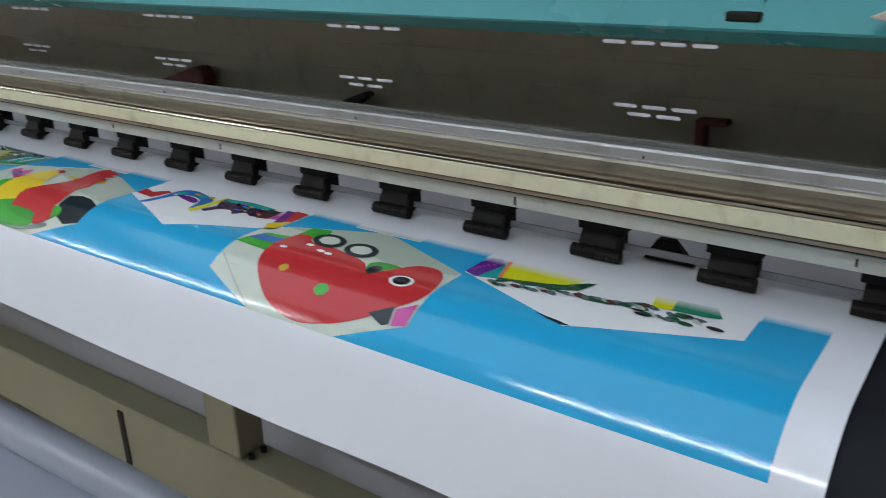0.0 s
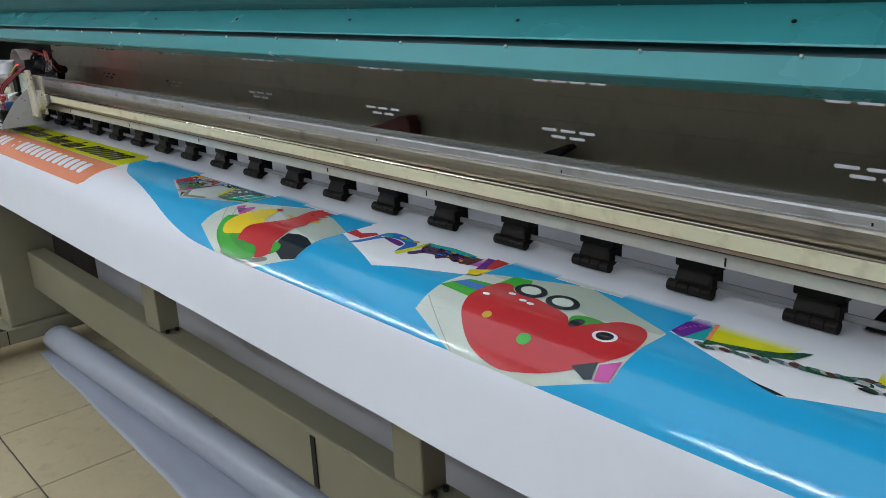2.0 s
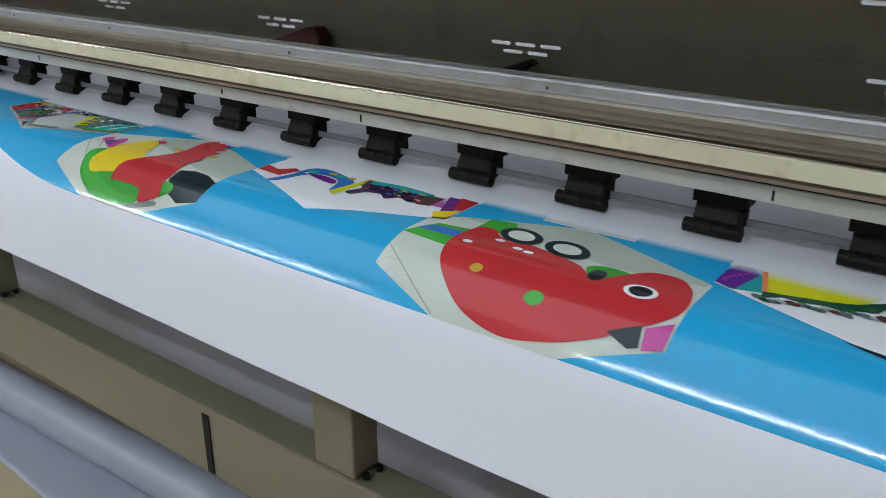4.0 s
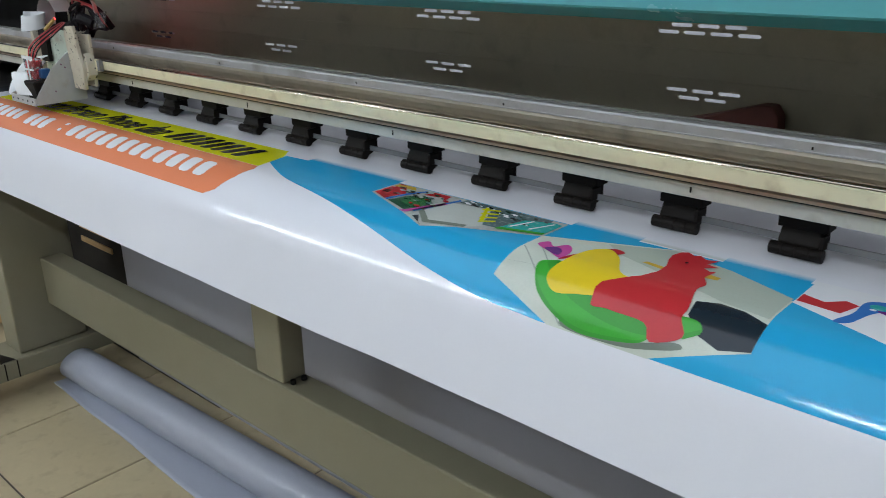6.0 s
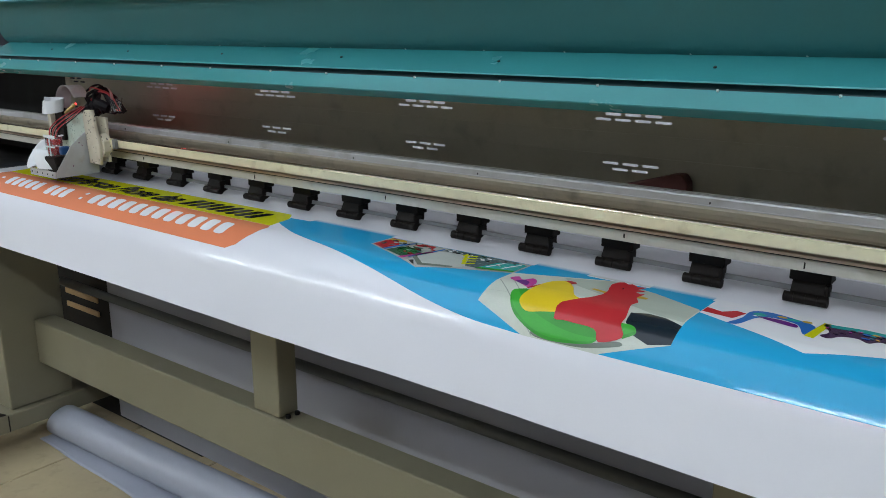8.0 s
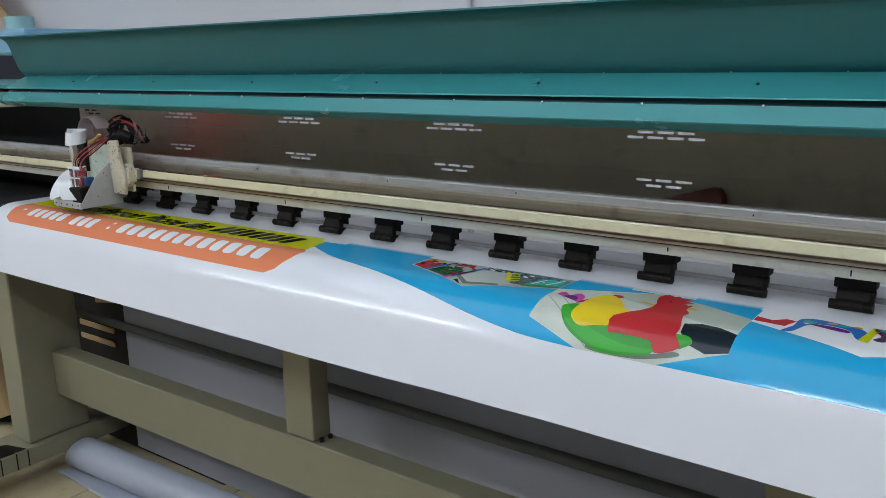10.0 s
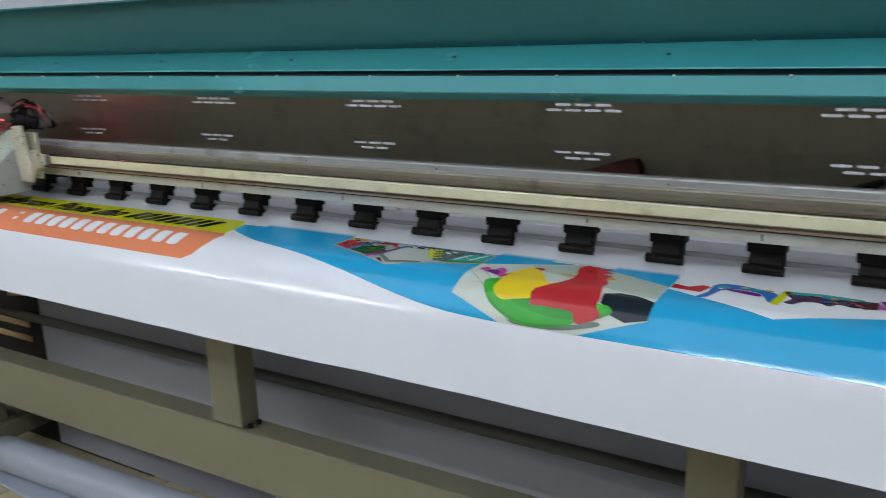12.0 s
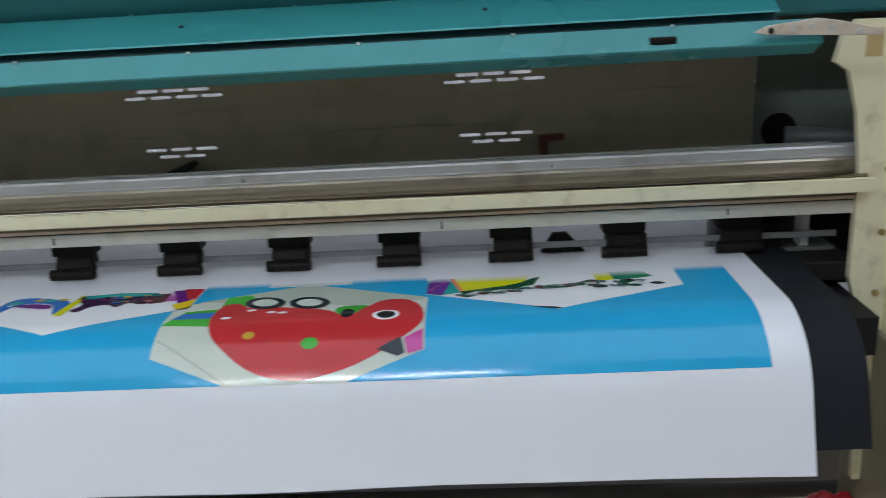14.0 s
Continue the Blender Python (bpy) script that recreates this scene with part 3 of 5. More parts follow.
part("cable_wedge", plate([(-0.725, 0.9872), (-0.700, 1.000), (-0.662, 1.0135), (-0.655, 1.009), (-0.690, 0.9872)], 0.124, 0.140, 0.002), M_DARK, printer, "dark strap end in the channel")
part("cable_clip", plate([(-0.216, 0.9872), (-0.216, 1.0225), (-0.184, 1.0235), (-0.184, 1.018), (-0.206, 1.0165), (-0.206, 0.9872)], 0.128, 0.146, 0.001), M_CLIP, printer, "small rust-red cable bracket")
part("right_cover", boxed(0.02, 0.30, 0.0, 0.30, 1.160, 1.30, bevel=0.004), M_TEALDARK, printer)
part("hinge_bracket", plate([(-0.030, 1.1525), (-0.018, 1.158), (0.028, 1.163), (0.046, 1.160), (0.088, 1.150), (0.088, 1.144), (0.050, 1.146), (-0.018, 1.150)], -0.104, -0.098, 0.0008), M_HINGE, printer, "pale metal lid hinge bracket")
for hx, hz, hm in ((-0.016, 1.1535, M_DARK), (0.004, 1.1545, M_ALU), (0.022, 1.156, M_ALU), (0.040, 1.154, M_ALU), (0.066, 1.1485, M_ALU)):
    part("screw", rod(bmesh.new(), (hx, -0.1038, hz), (hx, -0.1058, hz), 0.0026, 10), hm, printer)
part("sticker", boxed(0.104, 0.121, -0.0348, -0.0341, 1.118, 1.146), M_OCHRE, printer, "faded ochre sticker on the upright")

# ---- the printed banner ----
banner = thing("vinyl_banner", "glossy white vinyl banner, half printed with blue panels and pictures", "banner")
part("sheet", curved_sheet(-2.625, 0.004, -0.148, 0.3228, 0.0008, 0.0006, nx=60, wave=0.0035), M_VINYL, banner, "glossy white vinyl", smooth=True)
part("rear_drop", boxed(-2.622, 0.004, 0.118, 0.1195, 0.15, 0.858), M_WEB, banner, "back of the vinyl web hanging below the bed")


def bent(bm, lift):
    """Lays a flat figure, drawn in x and s, on the curved banner."""
    for s in S_STEPS:
        bmesh.ops.bisect_plane(bm, geom=list(bm.verts) + list(bm.edges) + list(bm.faces), plane_co=(0, s, 0), plane_no=(0, 1, 0))
    for v in bm.verts:
        y, z = apron_line(v.co.y, 0.0008 + lift)
        v.co = Vector((v.co.x, y, z))
    bm.normal_update()
    for f in bm.faces:
        if f.normal.z < 0:
            f.normal_flip()
    return bm


def follow_bend(me):
    """Gives an inked figure the shading of the banner under it."""
    normals = []
    for v in me.vertices:
        a = min(radians(72), max(0.0, math.atan2(-0.135 - v.co.y, v.co.z - BED + 0.085))) if v.co.y < -0.135 else 0.0
        normals.append((0.0, -math.sin(a), math.cos(a)))
    me.normals_split_custom_set_from_vertices(normals)


def rounded(pts, n=6):
    """A closed smooth outline through a few points."""
    P = [Vector((x, s, 0)) for x, s in pts]
    k = len(P)
    out = []
    for i in range(k):
        a, b, c, d = P[i - 1], P[i], P[(i + 1) % k], P[(i + 2) % k]
        for j in range(n):
            t = j / n
            out.append(0.5 * (2 * b + (c - a) * t + (2 * a - 5 * b + 4 * c - d) * t * t + (3 * b - a - 3 * c + d) * t ** 3))
    return [(p.x, p.y) for p in out]


def patch(name, pts, material, layer, parent=None, label="", smooth=False):
    """An inked figure on the banner."""
    pts = rounded(pts) if smooth else pts
    bm = bmesh.new()
    bm.faces.new([bm.verts.new((x, s, 0)) for x, s in pts])
    bm.normal_update()
    bmesh.ops.triangulate(bm, faces=bm.faces, quad_method="BEAUTY", ngon_method="EAR_CLIP")
    ob = part(name, bent(bm, 0.00022 * layer), material, parent or banner, label, smooth=True)
    follow_bend(ob.data)
    return ob


def oval(cx, cs, rx, rs, n=20, lean=0.0):
    return [(cx + rx * math.cos(a) + lean * rs * math.sin(a), cs + rs * math.sin(a)) for a in [2 * math.pi * k / n for k in range(n)]]


I_BLUE = ink("ink_blue", (0.018, 0.36, 0.65), 0.05)
I_PALE = ink("ink_pale_grey", (0.56, 0.60, 0.53), 0.2, 14)
I_SHADOW = ink("ink_floor_shadow", (0.17, 0.20, 0.165), 0.3, 30)
I_GROUT = ink("ink_grout_line", (0.33, 0.36, 0.33), 0.2)
I_PALEGREEN = ink("ink_pale_green_grey", (0.42, 0.47, 0.40), 0.12, 14)
I_DKRED = ink("ink_deep_red", (0.41, 0.021, 0.029), 0.15, 20)
I_DEEPGREEN = ink("ink_bottle_green", (0.02, 0.16, 0.04), 0.3, 40)
I_LEAF = ink("ink_deep_green", (0.04, 0.31, 0.035), 0.15, 20)
I_FLOOR = ink("ink_grey_floor", (0.50, 0.53, 0.50), 0.2, 18)
I_RED = ink("ink_red", (0.50, 0.028, 0.035), 0.1, 12)
I_GREEN = ink("ink_green", (0.05, 0.38, 0.04), 0.15, 15)
I_DKGREEN = ink("ink_dark_green", (0.014, 0.085, 0.045), 0.3, 30, (0.10, 0.15, 0.06), 0.5)
I_YELLOW = ink("ink_yellow", (0.75, 0.55, 0.02), 0.08)
I_LIME = ink("ink_lime_yellow", (0.62, 0.62, 0.01), 0.05)
I_ORANGE = ink("ink_salmon", (0.78, 0.235, 0.11), 0.05)
I_BLACK = ink("ink_black", (0.014, 0.014, 0.02), 0.3)
I_NAVY = ink("ink_dark_navy", (0.012, 0.02, 0.03), 0.3)
I_WHITE = ink("ink_blank", (0.80, 0.80, 0.83), 0.02)
I_TEAL = ink("ink_teal", (0.02, 0.36, 0.33), 0.2, 60, (0.3, 0.6, 0.5), 0.5)
I_PINK = ink("ink_magenta_pink", (0.55, 0.07, 0.32), 0.1)
I_PLUM = ink("ink_dark_plum", (0.055, 0.02, 0.075), 0.3, 50)
I_PURPLE = ink("ink_purple", (0.13, 0.02, 0.20), 0.3, 60, (0.4, 0.05, 0.3), 0.7)
I_OCHRE = ink("ink_ochre", (0.55, 0.36, 0.05), 0.1)
I_SLATE = ink("ink_slate", (0.09, 0.14, 0.15), 0.4, 70, (0.4, 0.45, 0.42), 0.8)
I_MID = ink("ink_mid_grey", (0.42, 0.44, 0.42), 0.25, 40, (0.2, 0.22, 0.2), 0.6)
I_BROWN = ink("ink_brown", (0.10, 0.03, 0.03), 0.4, 60)
I_LTBLUE = ink("ink_cobalt", (0.03, 0.16, 0.50), 0.2)

# blue field with its swept left end
edge = spline([(-1.638, 0.096, 0), (-1.600, 0.115, 0), (-1.542, 0.138, 0), (-1.44, 0.158, 0), (-1.349, 0.178, 0), (-1.238, 0.204, 0), (-1.15, 0.218, 0),
               (-1.07, 0.222, 0)], 5)
blue = patch("blue_field", [(-0.031, 0.051), (-0.031, 0.222)] + [(p.x, p.y) for p in reversed(edge)] + [(-1.645, 0.067), (-1.648, 0.058), (-1.60, 0.055)], I_BLUE, 1,
             label="sky-blue printed field")

# the newest passes, still faint along the print's edge


def fading_ink(name, color, s_full, s_none):
    """Ink that thins out pass by pass towards the rollers."""
    m = ink(name, color)
    nt = m.node_tree
    b = nt.nodes["Principled BSDF"]
    src = b.inputs["Base Color"].links[0].from_socket
    tex = nt.nodes.new("ShaderNodeTexCoord")
    sep = nt.nodes.new("ShaderNodeSeparateXYZ")
    nt.links.new(tex.outputs["Object"], sep.inputs[0])
    rag = nt.nodes.new("ShaderNodeTexNoise")
    rag.inputs["Scale"].default_value, rag.inputs["Detail"].default_value = 260, 2
    nt.links.new(tex.outputs["Object"], rag.inputs["Vector"])
    off = nt.nodes.new("ShaderNodeMath")
    off.operation = "MULTIPLY_ADD"
    nt.links.new(rag.outputs["Fac"], off.inputs[0])
    off.inputs[1].default_value = 0.004
    nt.links.new(sep.outputs["Y"], off.inputs[2])
    mr = nt.nodes.new("ShaderNodeMapRange")
    mr.inputs["From Min"].default_value, mr.inputs["From Max"].default_value = -s_full + 0.002, -s_none + 0.002
    nt.links.new(off.outputs[0], mr.inputs["Value"])
    mx = nt.nodes.new("ShaderNodeMix")
    mx.data_type = "RGBA"
    nt.links.new(mr.outputs["Result"], mx.inputs["Factor"])
    nt.links.new(src, mx.inputs["A"])
    mx.inputs["B"].default_value = (0.78, 0.78, 0.84, 1)
    nt.links.new(mx.outputs["Result"], b.inputs["Base Color"])
    return m


I_FADE = fading_ink("ink_fading_blue", (0.018, 0.36, 0.65), 0.0505, 0.037)
I_FADEPALE = fading_ink("ink_fading_grey", (0.45, 0.49, 0.44), 0.053, 0.042)
for xa, xb in ((-1.60, -1.410), (-1.138, -1.053), (-0.961, -0.876), (-0.604, -0.532), (-0.440, -0.356), (-0.085, -0.031)):
    patch("faint_pass", [(xa, 0.034), (xb, 0.034), (xb, 0.0575), (xa, 0.0575)], I_FADE, 1.3, blue)
for xa, xb in ((-1.053, -0.961), (-0.532, -0.440)):
    patch("faint_pass", [(xa, 0.036), (xb, 0.036), (xb, 0.0508), (xa, 0.0508)], I_FADEPALE, 1.3, blue)

# hexagon pictures
HEXES = []


def hexagon(name, cx, lo, hi, top, bottom, material, label):
    """A six-sided picture with upright sides at cx +- 0.134, cut off at the print's edges."""
    w, rise = 0.134, 0.052
    pts = []
    if hi - rise < top:
        f = (hi - top) / rise
        pts += [(cx - w, hi), (cx - w * (1 - f), top), (cx + w * (1 - f), top), (cx + w, hi)]
    else:
        pts += [(cx - w, hi), (cx, hi - rise), (cx + w, hi)]
    if lo + rise > bottom:
        f = (bottom - lo) / rise
        pts += [(cx + w, lo), (cx + w * (1 - f), bottom), (cx - w * (1 - f), bottom), (cx - w, lo)]
    else:
        pts += [(cx + w, lo), (cx, lo + rise), (cx - w, lo)]
    return patch(name, pts, material, 2, label=label)


hen = hexagon("rooster_picture", -1.007, 0.191, 0.104, 0.050, 0.2225, I_PALE, "printed picture of a red, yellow and green rocking toy")
pig = hexagon("red_toy_picture", -0.486, 0.193, 0.102, 0.050, 0.2225, I_PALE, "printed picture of a red rocking toy")
play = hexagon("playroom_picture", -1.274, 0.106, 0.056, 0.056, 0.3, I_MID, "printed picture strip of a playroom")
crowd = hexagon("toy_picture", -0.739, 0.106, 0.045, 0.045, 0.3, I_WHITE, "printed white picture with a colourful toy strip")
train = hexagon("train_picture", -0.220, 0.094, 0.050, 0.050, 0.3, I_WHITE, "printed white picture with a row of dark and bright toys")

# rocking toy with a rooster shape
patch("rug", [(-0.937, 0.172), (-0.939, 0.153), (-0.919, 0.147), (-0.896, 0.149), (-0.873, 0.158), (-0.873, 0.190), (-0.899, 0.197), (-0.921, 0.189)], I_NAVY, 3, hen)
patch("back_floor", [(-1.072, 0.082), (-1.010, 0.056), (-0.944, 0.071), (-0.8745, 0.099), (-0.8745, 0.150), (-0.92, 0.144), (-0.99, 0.12), (-1.05, 0.10)], I_PALEGREEN, 3, hen)
for pa, pb in (((-1.139, 0.140), (-1.046, 0.2205)), ((-1.127, 0.128), (-1.030, 0.2205)), ((-1.138, 0.170), (-1.088, 0.164)), ((-0.982, 0.2205), (-0.905, 0.199))):
    patch("grout_line", [pa, (pa[0] + 0.0016, pa[1] - 0.0004), (pb[0] + 0.0016, pb[1] - 0.0004), pb], I_GROUT, 3.5, hen)
patch("shadow", [(-1.045, 0.2125), (-1.01, 0.2175), (-0.965, 0.211), (-0.935, 0.202), (-0.928, 0.206), (-0.95, 0.2135), (-0.985, 0.2205), (-1.040, 0.2205)],
      I_SHADOW, 3.8, hen, smooth=True)
patch("rocker", [(-1.104, 0.164), (-1.094, 0.153), (-1.075, 0.152), (-1.050, 0.178), (-1.006, 0.194), (-0.965, 0.192), (-0.959, 0.204), (-0.972, 0.214), (-1.02, 0.2205),
                 (-1.053, 0.213), (-1.085, 0.194)], I_GREEN, 4, hen, smooth=True)
patch("rocker_side", [(-1.102, 0.168), (-1.084, 0.190), (-1.053, 0.209), (-1.02, 0.2165), (-0.972, 0.211), (-0.962, 0.206), (-0.972, 0.214), (-1.02, 0.2205), (-1.053, 0.213), (-1.085, 0.194)],
      I_LEAF, 4.4, hen, smooth=True)
patch("rocker_top", [(-1.096, 0.156), (-1.075, 0.150), (-1.03, 0.160), (-0.985, 0.178), (-0.957, 0.190), (-0.960, 0.203), (-1.0, 0.204), (-1.045, 0.193), (-1.078, 0.174)], I_LEAF, 4.6, hen, smooth=True)
patch("rocker_end", [(-0.945, 0.178), (-0.926, 0.176), (-0.918, 0.186), (-0.930, 0.196), (-0.945, 0.198)], I_GREEN, 4, hen, smooth=True)
patch("rocker_end_side", [(-0.934, 0.193), (-0.920, 0.184), (-0.918, 0.188), (-0.930, 0.197)], I_LEAF, 4.4, hen)
patch("flower", [(-1.130, 0.128), (-1.124, 0.115), (-1.112, 0.124), (-1.103, 0.111), (-1.090, 0.124), (-1.088, 0.146), (-1.108, 0.139)], I_PINK, 3.8, hen, smooth=True)
patch("flower_middle", [(-1.117, 0.134), (-1.108, 0.124), (-1.098, 0.130), (-1.096, 0.142)], I_PURPLE, 4, hen, smooth=True)
patch("rim", [(-1.090, 0.150), (-1.075, 0.112), (-1.060, 0.091), (-1.045, 0.097), (-1.065, 0.12)], I_DKRED, 4, hen, smooth=True)
patch("seat", [(-1.068, 0.190), (-1.085, 0.174), (-1.083, 0.147), (-1.078, 0.112), (-1.063, 0.096), (-1.043, 0.110), (-1.024, 0.140), (-1.006, 0.150), (-1.026, 0.164),
               (-1.022, 0.179), (-1.045, 0.186)], I_YELLOW, 5, hen, smooth=True)
patch("handle", [(-1.020, 0.106), (-1.016, 0.101), (-0.985, 0.106), (-0.985, 0.113)], I_OCHRE, 5, hen)
patch("bird", [(-1.031, 0.172), (-1.029, 0.163), (-1.018, 0.153), (-1.003, 0.138), (-0.996, 0.118), (-0.997, 0.100), (-1.003, 0.084), (-1.006, 0.070), (-1.003, 0.058)]
      + [(-0.997, 0.053), (-0.988, 0.058), (-0.984, 0.054), (-0.974, 0.061), (-0.962, 0.057), (-0.968, 0.072), (-0.955, 0.074), (-0.966, 0.083)]
      + rounded([(-0.958, 0.088), (-0.955, 0.104), (-0.946, 0.120), (-0.948, 0.134), (-0.940, 0.164), (-0.940, 0.178), (-0.931, 0.196), (-0.957, 0.208), (-0.969, 0.193),
                 (-1.007, 0.191), (-1.023, 0.183)], 4)[:-4], I_RED, 6, hen)
patch("beak", [(-0.957, 0.094), (-0.943, 0.096), (-0.943, 0.103), (-0.956, 0.105)], I_OCHRE, 5, hen)
patch("eye", oval(-0.985, 0.081, 0.0018, 0.0022, 8), I_BLACK, 7, hen)

# red rocking toy
patch("side_toy", [(-0.620, 0.150), (-0.604, 0.118), (-0.560, 0.112), (-0.570, 0.154)], I_GREEN, 3, pig)
patch("side_stripe", [(-0.614, 0.138), (-0.604, 0.124), (-0.566, 0.122), (-0.572, 0.138)], I_LTBLUE, 4, pig)
patch("back_toy", [(-0.57, 0.08), (-0.545, 0.076), (-0.53, 0.10), (-0.57, 0.12)], I_GREEN, 3, pig)
patch("body", [(-0.552, 0.184), (-0.567, 0.163), (-0.572, 0.136), (-0.568, 0.106), (-0.552, 0.102), (-0.536, 0.115), (-0.508, 0.115), (-0.455, 0.128), (-0.432, 0.146), (-0.414, 0.124),
               (-0.398, 0.107), (-0.374, 0.107), (-0.358, 0.128), (-0.356, 0.160), (-0.386, 0.188), (-0.412, 0.203), (-0.440, 0.213), (-0.479, 0.2195), (-0.520, 0.209)],
      I_RED, 5, pig, smooth=True)
patch("back_floor", [(-0.60, 0.092), (-0.50, 0.055), (-0.47, 0.055), (-0.355, 0.100), (-0.355, 0.108), (-0.43, 0.118), (-0.50, 0.10)], I_PALEGREEN, 2.6, pig)
for pa, pb in (((-0.618, 0.172), (-0.545, 0.2205)), ((-0.619, 0.186), (-0.584, 0.182))):
    patch("grout_line", [pa, (pa[0] + 0.0016, pa[1] - 0.0004), (pb[0] + 0.0016, pb[1] - 0.0004), pb], I_GROUT, 3.5, pig)
for rx, rs in ((-0.5245, 0.102), (-0.4765, 0.106)):
    patch("ring", oval(rx, rs, 0.0215, 0.017, 24, 0.25), I_NAVY, 6, pig)
    patch("ring_hole", oval(rx, rs, 0.0135, 0.0105, 20, 0.25), I_PALE, 7, pig)
patch("eye_white", oval(-0.392, 0.145, 0.0135, 0.0095, 20), I_WHITE, 6, pig)
patch("eye_dark", oval(-0.392, 0.145, 0.0095, 0.007, 20), I_BLACK, 7, pig)
patch("spot", oval(-0.464, 0.182, 0.0085, 0.007, 14), I_GREEN, 6, pig)
patch("spot", oval(-0.526, 0.170, 0.006, 0.005, 14), I_OCHRE, 6, pig)
patch("knob", oval(-0.432, 0.138, 0.007, 0.010, 14), I_NAVY, 6, pig)
for cx, cs in ((-0.556, 0.140), (-0.534, 0.122), (-0.500, 0.131), (-0.512, 0.129)):
    patch("glint", oval(cx, cs, 0.005, 0.0028, 10), I_WHITE, 6, pig)
patch("magenta_corner", [(-0.3685, 0.197), (-0.372, 0.180), (-0.354, 0.169), (-0.3535, 0.193)], I_PINK, 6, pig)
patch("dark_corner", [(-0.398, 0.191), (-0.375, 0.178), (-0.371, 0.196), (-0.378, 0.199)], I_NAVY, 6, pig)

# playroom strip
patch("yellow_mat", [(-1.404, 0.070), (-1.404, 0.058), (-1.375, 0.058), (-1.366, 0.068)], I_OCHRE, 3, play)
patch("red_mat", [(-1.404, 0.104), (-1.404, 0.074), (-1.385, 0.066), (-1.366, 0.086), (-1.374, 0.112)], I_RED, 4, play)
patch("red_mat_edge", [(-1.404, 0.1045), (-1.404, 0.096), (-1.372, 0.104), (-1.374, 0.1165)], I_DKRED, 5, play)
patch("blue_rail", [(-1.374, 0.116), (-1.366, 0.086), (-1.352, 0.062), (-1.347, 0.064), (-1.361, 0.090), (-1.368, 0.119)], I_LTBLUE, 5, play)
patch("green_mat", [(-1.366, 0.118), (-1.358, 0.090), (-1.331, 0.078), (-1.308, 0.100), (-1.322, 0.134)], I_DKGREEN, 3, play)
patch("green_mat_top", [(-1.350, 0.112), (-1.349, 0.094), (-1.330, 0.086), (-1.316, 0.104), (-1.324, 0.122)], I_DEEPGREEN, 4, play)
patch("red_toys", [(-1.345, 0.076), (-1.340, 0.060), (-1.312, 0.060), (-1.308, 0.076), (-1.326, 0.072)], I_DKRED, 4, play)
patch("red_rail", [(-1.326, 0.139), (-1.320, 0.130), (-1.300, 0.085), (-1.294, 0.088), (-1.315, 0.140)], I_PINK, 5, play)
patch("blue_rail", [(-1.314, 0.130), (-1.294, 0.064), (-1.289, 0.066), (-1.308, 0.132)], I_LTBLUE, 5, play)
for k in range(36):
    px, ps = -1.400 + 0.105 * random.random(), 0.060 + 0.052 * random.random()
    patch("small_toy", rounded(oval(px, ps + max(0, px + 1.38) * 0.15, 0.002 + 0.0045 * random.random(), 0.0014 + 0.002 * random.random(), 5, 0.5), 2),
          (I_SLATE, I_BROWN, I_DKGREEN, I_MID, I_DKRED, I_BROWN)[k % 6], 6.4 + 0.02 * k, play)
patch("tray", [(-1.305, 0.125), (-1.292, 0.078), (-1.235, 0.070), (-1.205, 0.110), (-1.225, 0.138), (-1.276, 0.148)], I_FLOOR, 4, play)
patch("tray_shade", [(-1.305, 0.127), (-1.302, 0.120), (-1.274, 0.143), (-1.226, 0.130), (-1.225, 0.138), (-1.276, 0.151)], I_SHADOW, 5, play)
patch("dark_corner", [(-1.300, 0.143), (-1.294, 0.138), (-1.282, 0.152), (-1.274, 0.157)], I_NAVY, 5, play)
patch("shrubs", [(-1.288, 0.058), (-1.160, 0.058), (-1.150, 0.084), (-1.185, 0.116), (-1.215, 0.118), (-1.240, 0.070), (-1.288, 0.072)], I_SLATE, 4.4, play)
for k in range(44):
    u, w = random.random(), random.random()
    px, ps = -1.285 + 0.13 * u, 0.061 + 0.010 * w + max(0, u - 0.32) * 0.058 * random.random()
    patch("leafy_area" if k % 3 else "pale_speck", oval(px, ps, 0.0022 + 0.003 * random.random(), 0.0012 + 0.0016 * random.random(), 6, 0.6),
          (I_WHITE, I_DKGREEN, I_BLACK)[k % 3], 5 + 0.02 * k, play)
for k in range(4):
    patch("yellow_bar", [(-1.250 + 0.008 * k, 0.074 + 0.012 * k), (-1.228 + 0.006 * k, 0.066 + 0.011 * k), (-1.226 + 0.006 * k, 0.070 + 0.011 * k), (-1.248 + 0.008 * k, 0.079 + 0.012 * k)],
          I_LIME, 6.2, play)
patch("yellow_post", [(-1.250, 0.068), (-1.246, 0.066), (-1.222, 0.106), (-1.226, 0.110)], I_LIME, 6.4, play)
patch("teal_mat", [(-1.196, 0.120), (-1.185, 0.076), (-1.152, 0.064), (-1.142, 0.066), (-1.142, 0.104)], I_TEAL, 5.5, play)
patch("teal_edge", [(-1.196, 0.1205), (-1.194, 0.112), (-1.142, 0.098), (-1.142, 0.1045)], I_LEAF, 6.3, play)
patch("white_stripe", [(-1.188, 0.105), (-1.176, 0.074), (-1.173, 0.073), (-1.184, 0.104)], I_WHITE, 6.3, play)
patch("white_stripe", [(-1.166, 0.099), (-1.152, 0.068), (-1.149, 0.068), (-1.162, 0.098)], I_WHITE, 6.3, play)

